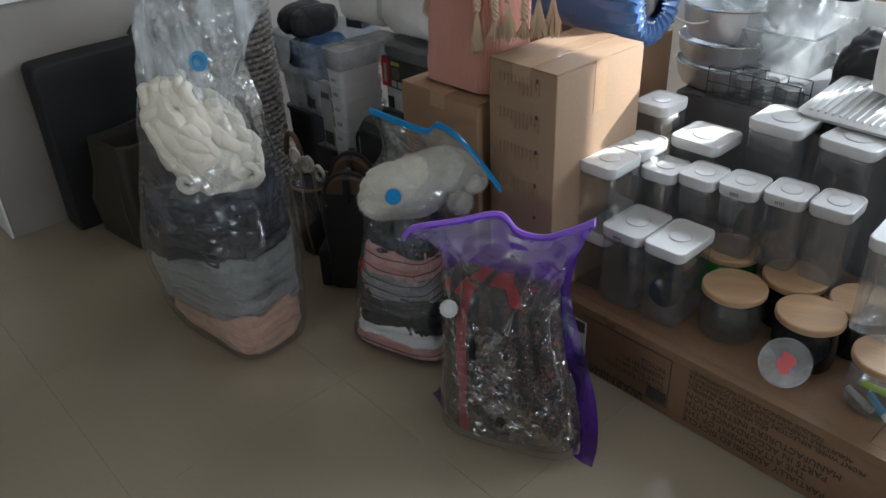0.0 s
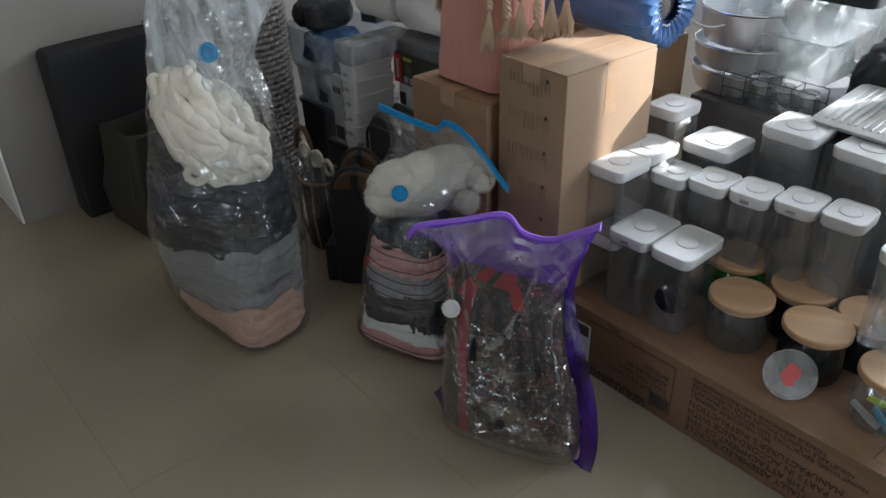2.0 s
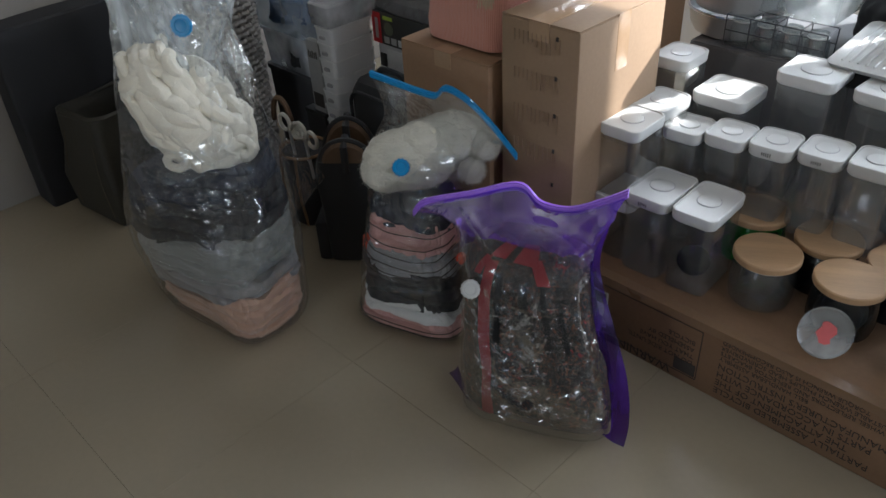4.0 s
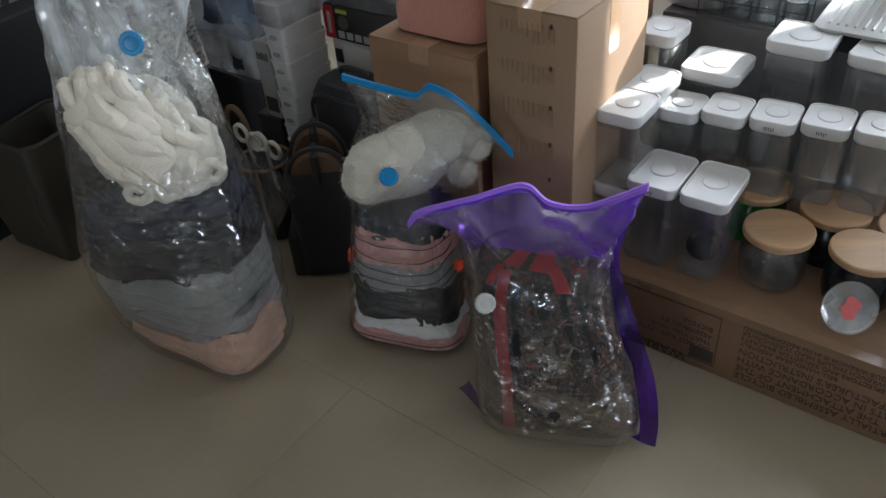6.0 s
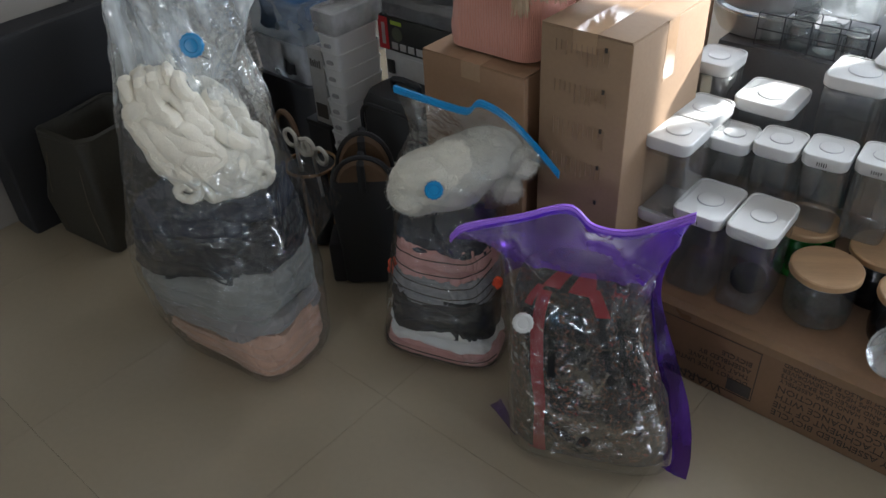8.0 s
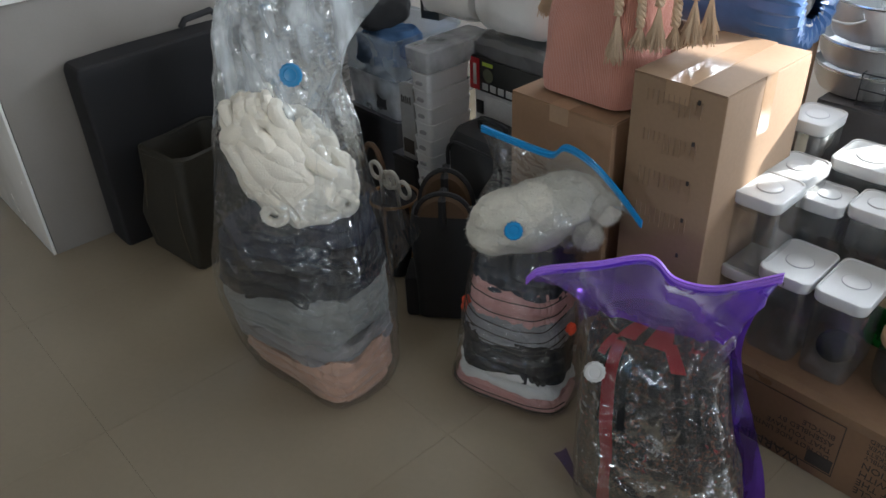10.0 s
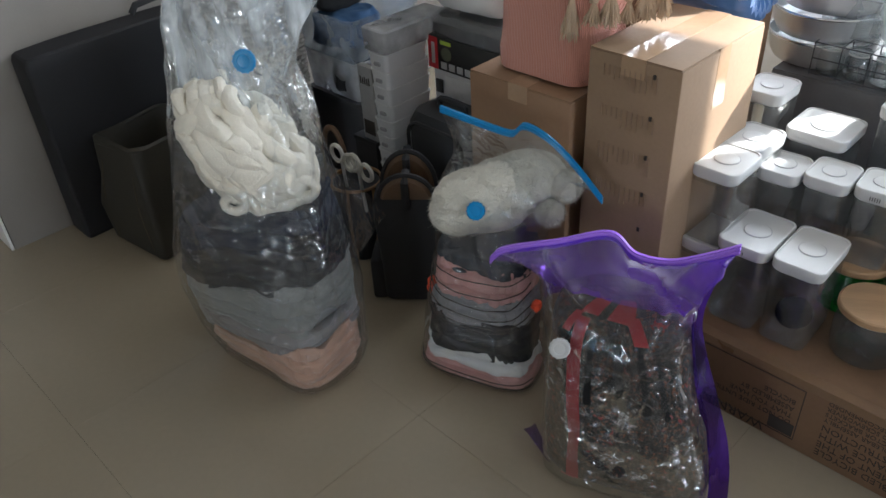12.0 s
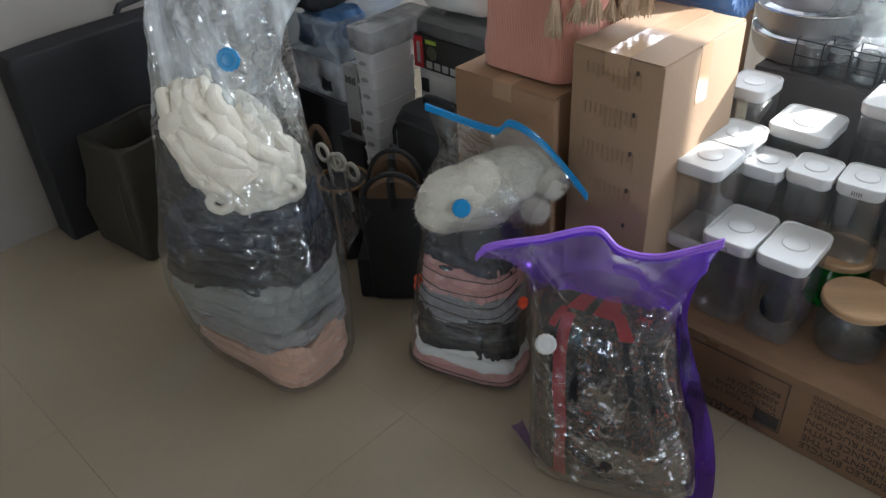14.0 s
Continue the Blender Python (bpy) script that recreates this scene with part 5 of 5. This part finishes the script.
part("handle", tube(smooth_path([(-0.05, 0, 0.51), (-0.045, 0, 0.545), (0.045, 0, 0.545), (0.05, 0, 0.51)], 16), 0.009, 8), BLACK, suit)
for x in (-0.09, 0.09):
    part("foot", lathe([(0.014, 0), (0.014, 0.02)], 12), BLACK, suit).matrix_local = pose(x, 0, 0)

bb = thing("black_bag", (-1.735, 1.375, 0), "black fabric bag with tan banded ends, standing on the floor", "bag", rz=40)
bm = rrect_stack([(0.0, 0.16, 0.12, 0.02), (0.01, 0.18, 0.14, 0.03), (0.18, 0.185, 0.14, 0.03), (0.30, 0.205, 0.135, 0.03), (0.355, 0.19, 0.11, 0.03)], 6)
part("body", bm, BLACK, bb)
part("side_pocket", box(-0.125, -0.08, -0.06, 0.06, 0, 0.145, 0.012), BLACK, bb)
for y, h in ((-0.035, 0.42), (0.03, 0.46)):
    arch = [(0.075 * math.cos(a), 0.345 + (h - 0.345) * math.sin(a)) for a in [math.pi * i / 16 for i in range(17)]]
    part("tan_end", skin([[(x * q, y + d, 0.335 + (z - 0.335) * q) for x, z in arch] for d, q in ((-0.02, 0.9), (-0.012, 1.0), (0.018, 1.0), (0.026, 0.9))]), TAN, bb, "tan leather end")
    part("edge", tube([(x * 1.05, y - 0.004, z * 1.01) for x, z in arch], 0.008, 6), BLACK, bb)
    part("band", tube([(0.0, y - 0.026, 0.33), (0.0, y - 0.022, h - 0.012), (0.0, y + 0.02, h + 0.004)], 0.012, 6), BLACK, bb)

hold = thing("wire_holder", (-2.01, 1.40, 0), "dark basket with brass wire holding scissors", "basket")
part("pot", lathe([(0.055, 0.0), (0.065, 0.01), (0.075, 0.26), (0.072, 0.27)], 28), BLACK, hold)
for k in range(6):
    a = 6.2832 * k / 6
    part("wire", tube(smooth_path([(0.06 * math.cos(a), 0.06 * math.sin(a), 0.004), (0.085 * math.cos(a), 0.085 * math.sin(a), 0.14), (0.080 * math.cos(a), 0.080 * math.sin(a), 0.275)], 12), 0.005, 6), GOLD, hold)
part("ring", tube([(0.080 * math.cos(k / 28 * 6.2832), 0.080 * math.sin(k / 28 * 6.2832), 0.275) for k in range(28)], 0.005, 6, True), GOLD, hold)
part("arch", tube([(-0.05 + 0.05 * math.cos(math.pi * k / 14), -0.03, 0.36 + 0.09 * math.sin(math.pi * k / 14)) for k in range(15)], 0.009, 8), TAN, hold, "tan loop handle")
sc_mat = mat("worn_white_plastic", (0.55, 0.53, 0.48), 0.5)
for n_, (x, y, z, r) in enumerate(((-0.01, -0.05, 0.385, 0.026), (0.055, -0.04, 0.37, 0.026))):
    sc = thing("scissors", (-2.01 + x, 1.40 + y, 0.30), "scissors with white handles in a basket", "scissors", "scissors in the basket")
    part("handle_ring", tube([(r * math.cos(k / 20 * 6.2832), 0, z - 0.30 + r * math.sin(k / 20 * 6.2832)) for k in range(20)], 0.007, 6, True), sc_mat, sc)
    part("handle_ring", tube([(r * 1.5 + r * math.cos(k / 20 * 6.2832), 0.012, z - 0.325 + r * math.sin(k / 20 * 6.2832)) for k in range(20)], 0.007, 6, True), sc_mat, sc)
    part("blade", tube([(0.01, 0.006, z - 0.33), (0.02, 0.01, -0.10)], 0.006, 6), STEEL, sc)

# ---- kitchenware behind the containers ----
carton((-1.50, 1.92, 0), 0.36, 0.30, 0.79, CARD_DARK, "brown cardboard box under a blue sack", marks=False, tape=False)
GREY_BOARD = mat("grey_board", (0.13, 0.13, 0.135), 0.6)
carton((-1.12, 2.24, 0), 0.44, 0.50, 0.596, GREY_BOARD, "dark grey carton holding up kitchenware", marks=False, tape=False)
carton((-0.67, 2.24, 0), 0.95, 0.50, 0.596, GREY_BOARD, "wide dark grey carton holding up trays", marks=False, tape=False)

sack = thing("satin_sack", (-1.31, 2.04, 0.792), "blue satin drawstring sack lying on its side", "sack")
bm, loops = bmesh.new(), []
for j in range(30):
    q = j / 29
    r = 0.125 * (1 - 0.12 * (1 - q)) if q < 0.8 else 0.125 * math.cos((q - 0.8) / 0.2 * 1.15)
    x = -0.20 + 0.40 * min(q, 0.8) / 0.8 * 0.98 + (0.035 * math.sin((q - 0.8) / 0.2 * 2.6) if q > 0.8 else 0)
    ring = []
    for k in range(72):
        a = 6.2832 * k / 72
        pleat = 0.011 * math.sin(24 * a) * max(0, (q - 0.55) / 0.45)
        p = (x, (r + pleat) * math.cos(a), 0.125 + (r + pleat) * math.sin(a))
        ring.append((p[0] + wobble(p, 0.06, 0.008), p[1], max(0.0, p[2] + wobble(p, 0.08, 0.006))))
    loops.append(ring)
part("body", skin(loops, True, False, bm), SATIN, sack)
# Black insert that fills the open mouth.
part("inner", lathe([(0.055, 0), (0.058, 0.02), (0.04, 0.03)], 28), BLACK, sack, "black insert filling the mouth").matrix_local = pose(0.165, 0, 0.125, 0, 90, 0)
part("cord", tube([(0.212 + 0.004 * math.sin(5 * k), 0.060 * math.cos(k / 32 * 6.2832), 0.125 + 0.060 * math.sin(k / 32 * 6.2832)) for k in range(32)], 0.0035, 6, True), mat("pale_cord", (0.5, 0.5, 0.5), 0.7), sack)

for k, (r, z, h) in enumerate(((0.150, 0.598, 0.075), (0.156, 0.675, 0.075), (0.152, 0.752, 0.105))):
    pan = thing("steel_pan", (-1.06 + 0.004 * k, 2.41, z), "stainless steel pan in a stack of pans", "pan", "stack of steel pans")
    part("body", lathe([(r * 0.80, 0.0), (r * 0.86, 0.004), (r * 0.95, h * 0.4), (r * 0.985, h - 0.006), (r, h - 0.003), (r, h), (r * 0.975, h - 0.002), (r * 0.93, h * 0.4), (r * 0.80, 0.008)], 56), STEEL, pan)
    part("rim", tube([(r * math.cos(a / 56 * 6.2832), r * math.sin(a / 56 * 6.2832), h) for a in range(56)], 0.0035, 6, True), mat("bright_steel", (0.7, 0.7, 0.7), 0.18, metal=1.0), pan)
lid = thing("pot_cover", (-1.115, 2.30, 0.862), "round glass pot cover with a steel rim", "pot cover")
part("dome", lathe([(0.085, 0), (0.07, 0.014), (0.04, 0.024), (0.008, 0.028)], 40, False, True), GLASS, lid)
part("rim", tube([(0.085 * math.cos(a / 40 * 6.2832), 0.085 * math.sin(a / 40 * 6.2832), 0) for a in range(40)], 0.004, 6, True), STEEL, lid)
part("knob", lathe([(0.010, 0.028), (0.014, 0.040), (0.012, 0.048)], 20), STEEL, lid)
lid.matrix_world = pose(-1.115, 2.29, 0.875, 40, 25, 0)

rack = thing("spice_rack", (-1.02, 2.25, 0.598), "dark wire rack of small clip-top glass jars", "rack")
for z in (0.006, 0.05, 0.094):
    for y in (0.0, 0.075):
        part("rail", tube([(0, y, z), (0.29, y, z)], 0.0017, 6), WIRE, rack)
for x in [0.29 * i / 4 for i in range(5)]:
    part("upright", tube([(x, 0, 0.002), (x, 0, 0.094), (x, 0.075, 0.094), (x, 0.075, 0.002)], 0.0017, 6), WIRE, rack)


def clip_jar():
    t = thing("clip_top_jar", (0, 0, 0), "small clear glass clip-top jar", "jar", "small glass jars")
    part("glass", lathe([(0.028, 0.0), (0.033, 0.004), (0.034, 0.045), (0.027, 0.060), (0.028, 0.066)], 28, True, False), GLASS, t)
    part("lid", lathe([(0.029, 0.067), (0.030, 0.071), (0.025, 0.078), (0.006, 0.081)], 28), GLASS, t)
    part("seal", lathe([(0.0295, 0.064), (0.0295, 0.067)], 28), WHITE_PLASTIC, t)
    part("clip", tube([(0.024, -0.006, 0.072), (0.030, -0.004, 0.055), (0.027, 0.004, 0.045), (0.030, 0.006, 0.062)], 0.0014, 5), STEEL, t)
    return t


jar = clip_jar()
put(jar, -0.984, 2.287, 0.607)
for k in range(1, 4):
    copy_thing(jar, pose(-0.984 + 0.0725 * k, 2.287, 0.607, 0, 0, 30 * k))


def acrylic(z, h, lying):
    t = thing("acrylic_bin", (-0.89, 2.45, z), "clear acrylic bin full of glass jars", "bin", "stacked acrylic bins")
    part("shell", rrect_stack([(0, 0.29, 0.28, 0.012), (0.003, 0.30, 0.29, 0.014), (h, 0.312, 0.302, 0.014)], 4, True, False), ACRYLIC, t)
    part("rim", rrect_stack([(h - 0.003, 0.314, 0.304, 0.014), (h, 0.318, 0.308, 0.014)], 4, False, False), ACRYLIC, t)
    for k in range(3):
        for row in range(2):
            j = thing("glass_tumbler", (-0.985 + 0.095 * k, 2.39 + 0.12 * row, z + 0.006), "clear glass tumbler in an acrylic bin", "glass", "glasses in the bins")
            part("cup", lathe([(0.026, 0.0), (0.032, 0.004), (0.038, 0.05), (0.041, 0.085), (0.039, 0.085), (0.036, 0.05), (0.028, 0.008)], 28), ACRYLIC, j)
            part("base", lathe([(0.020, -0.001), (0.024, 0.003), (0.018, 0.006)], 24), ACRYLIC, j)
            if lying:
                j.matrix_world = pose(-0.985 + 0.095 * k, 2.335 + 0.13 * row, z + 0.050, -86, 0, 6 * k)
            else:
                j.matrix_world = pose(-0.985 + 0.095 * k, 2.37 + 0.13 * row, z + 0.093, 180, 0, 0)
    return t


acrylic(0.697, 0.112, False)
acrylic(0.811, 0.112, True)
flat = thing("black_box", (-0.86, 2.385, 0.924), "black lidded box lying on acrylic bins", "box")
part("body", rrect_stack([(0, 0.38, 0.13, 0.02), (0.004, 0.40, 0.15, 0.025), (0.10, 0.42, 0.17, 0.025), (0.11, 0.40, 0.15, 0.02)], 5), BLACK_VINYL, flat)
part("rim", rrect_stack([(0.09, 0.425, 0.175, 0.025), (0.10, 0.43, 0.18, 0.025), (0.106, 0.425, 0.175, 0.025)], 5), BLACK_VINYL, flat)

dark = thing("black_pan", (-0.46, 2.30, 0.597), "black flat roasting pan under a white rack", "pan")
part("body", rrect_stack([(0, 0.40, 0.24, 0.03), (0.01, 0.43, 0.27, 0.04), (0.075, 0.44, 0.28, 0.04), (0.07, 0.42, 0.26, 0.04), (0.012, 0.40, 0.24, 0.03)], 6), BLACK_VINYL, dark)
part("label", box(-0.10, -0.04, -0.144, -0.1405, 0.03, 0.055, 0), GREY_PRINT, dark, "pale sticker")
part("red_panel", box(-0.02, 0.16, -0.1445, -0.1405, 0.004, 0.030, 0), mat("dark_red_card", (0.25, 0.015, 0.03), 0.5), dark, "dark red printed panel")
wr = thing("drying_rack", (-0.46, 2.26, 0.675), "white ribbed plastic drying board", "drying board")
part("board", rrect_stack([(0, 0.42, 0.26, 0.02), (0.004, 0.43, 0.27, 0.025), (0.014, 0.44, 0.28, 0.025), (0.016, 0.43, 0.27, 0.025)], 5), WHITE_PLASTIC, wr)
for k in range(20):
    part("rib", box(-0.19 + 0.02 * k, -0.183 + 0.02 * k, -0.115, 0.115, 0.015, 0.021, 0.002, 1), WHITE_PLASTIC, wr)
wr.matrix_world = pose(-0.46, 2.26, 0.674, 7, 0, -2)
lump("black_cloth", (-0.62, 2.50, 0.597), 0.11, 0.10, 0.20, BLACK, "black cloth heaped behind the drying board", "textile", 4)
vase = thing("white_pot", (-0.515, 2.33, 0.712), "pale grey ceramic pot standing on a drying board", "pot")
part("body", lathe([(0.045, 0.0), (0.055, 0.006), (0.060, 0.08), (0.060, 0.15), (0.056, 0.15), (0.055, 0.08), (0.045, 0.012)], 36), WHITE_STONE, vase)
bowl = thing("white_planter", (-0.72, 2.68, 0.596), "white planter with dried grass", "planter")
part("pot", lathe([(0.05, 0.0), (0.06, 0.01), (0.075, 0.27), (0.07, 0.27), (0.06, 0.20)], 32), WHITE_STONE, bowl)
bm, rng = bmesh.new(), random.Random(3)
for k in range(60):
    a, r = rng.uniform(0, 6.28), rng.uniform(0.02, 0.16)
    tube(smooth_path([(0, 0, 0.22), (r * 0.4 * math.cos(a), r * 0.4 * math.sin(a), 0.32), (r * math.cos(a), r * math.sin(a), 0.34 + rng.uniform(-0.05, 0.06))], 7), 0.0022, 4, bm=bm)
tagged(part("dried_grass", bm, mat("dried_grass", (0.30, 0.24, 0.15), 0.9), bowl), kind="stuff")

# small things on the bicycle carton
disc = thing("round_tag", (-0.405, 1.613, JZ + 0.002), "round clear plastic tag with a red print leaning on a jar", "tag")
part("disc", lathe([(0.056, 0), (0.060, 0.002), (0.060, 0.006), (0.056, 0.008), (0.052, 0.005)], 40), ACRYLIC, disc)
bm = lathe([(0.023, 0.0052), (0.023, 0.0058)], 12)
for v in bm.verts:
    v.co.x *= 0.8 + 0.5 * noise.noise(v.co * 90)
    v.co.y *= 1.2
part("print", bm, mat("faded_red_print", (0.55, 0.10, 0.10), 0.5), disc)
disc.matrix_world = pose(-0.372, 1.622, JZ + 0.055, 62, 0, 30)
for n_, (x, y, c, rz) in enumerate(((-0.215, 1.665, WHITE_PLASTIC, -20), (-0.17, 1.655, CYAN, -35), (-0.19, 1.69, GREEN_PRINT, 15))):
    tb = thing("small_tube", (x, y, JZ + 0.028), "small plastic tube in a glass jar", "tube", "tubes in a jar")
    part("body", tube([(-0.03, 0, 0), (0.012, 0, 0), (0.03, 0, 0)], 0.010, 10, taper=lambda q: 0.7 + 0.3 * q), c, tb)
    part("cap", tube([(0.031, 0, 0), (0.046, 0, 0)], 0.008, 10), WHITE_PLASTIC, tb)
    tb.matrix_world = pose(x, y, JZ + 0.022 + 0.012 * n_, 0, 10, rz)

# what the jars hold
lump("plastic_wrap", (-0.568, 1.715, JZ + 0.006), 0.050, 0.050, 0.085, FILM_TIGHT, "crumpled clear plastic wrap in a glass jar", "plastic wrap", 2, 0.5)
lump("dark_beans", (-0.380, 1.735, JZ + 0.006), 0.054, 0.054, 0.070, GREY_SHEET, "dark dried food filling a glass jar", "dried food", 5, 0.1)
lump("dark_beans", (-0.482, 1.862, JZ + 0.006), 0.058, 0.058, 0.085, CHARCOAL, "dark dried food filling a glass jar", "dried food", 6, 0.1)
lump("plastic_wrap", (-0.250, 1.80, 0.362), 0.036, 0.050, 0.150, FILM_TIGHT, "crumpled clear plastic wrap in a container", "plastic wrap", 9, 0.5)

# ---- floor tiles ----
tile_mesh = mesh_of(box(0.0003, STEP - 0.0003, 0.0003, STEP - 0.0003, -0.008, 0.0, 0.0002, 1), "tile", False)
tile_mesh.materials.append(TILE)
for i in range(-7, 7):
    for j in range(-8, 4):
        x, y = JX + i * STEP, JY + j * STEP
        if X0 - 0.2 - STEP < x < X1 + 0.2 and Y0 - 0.2 - STEP < y < Y1 + 0.2:
            tl = new("tile", tile_mesh)
            tl.parent = floor
            tl.location = (x, y, 0)
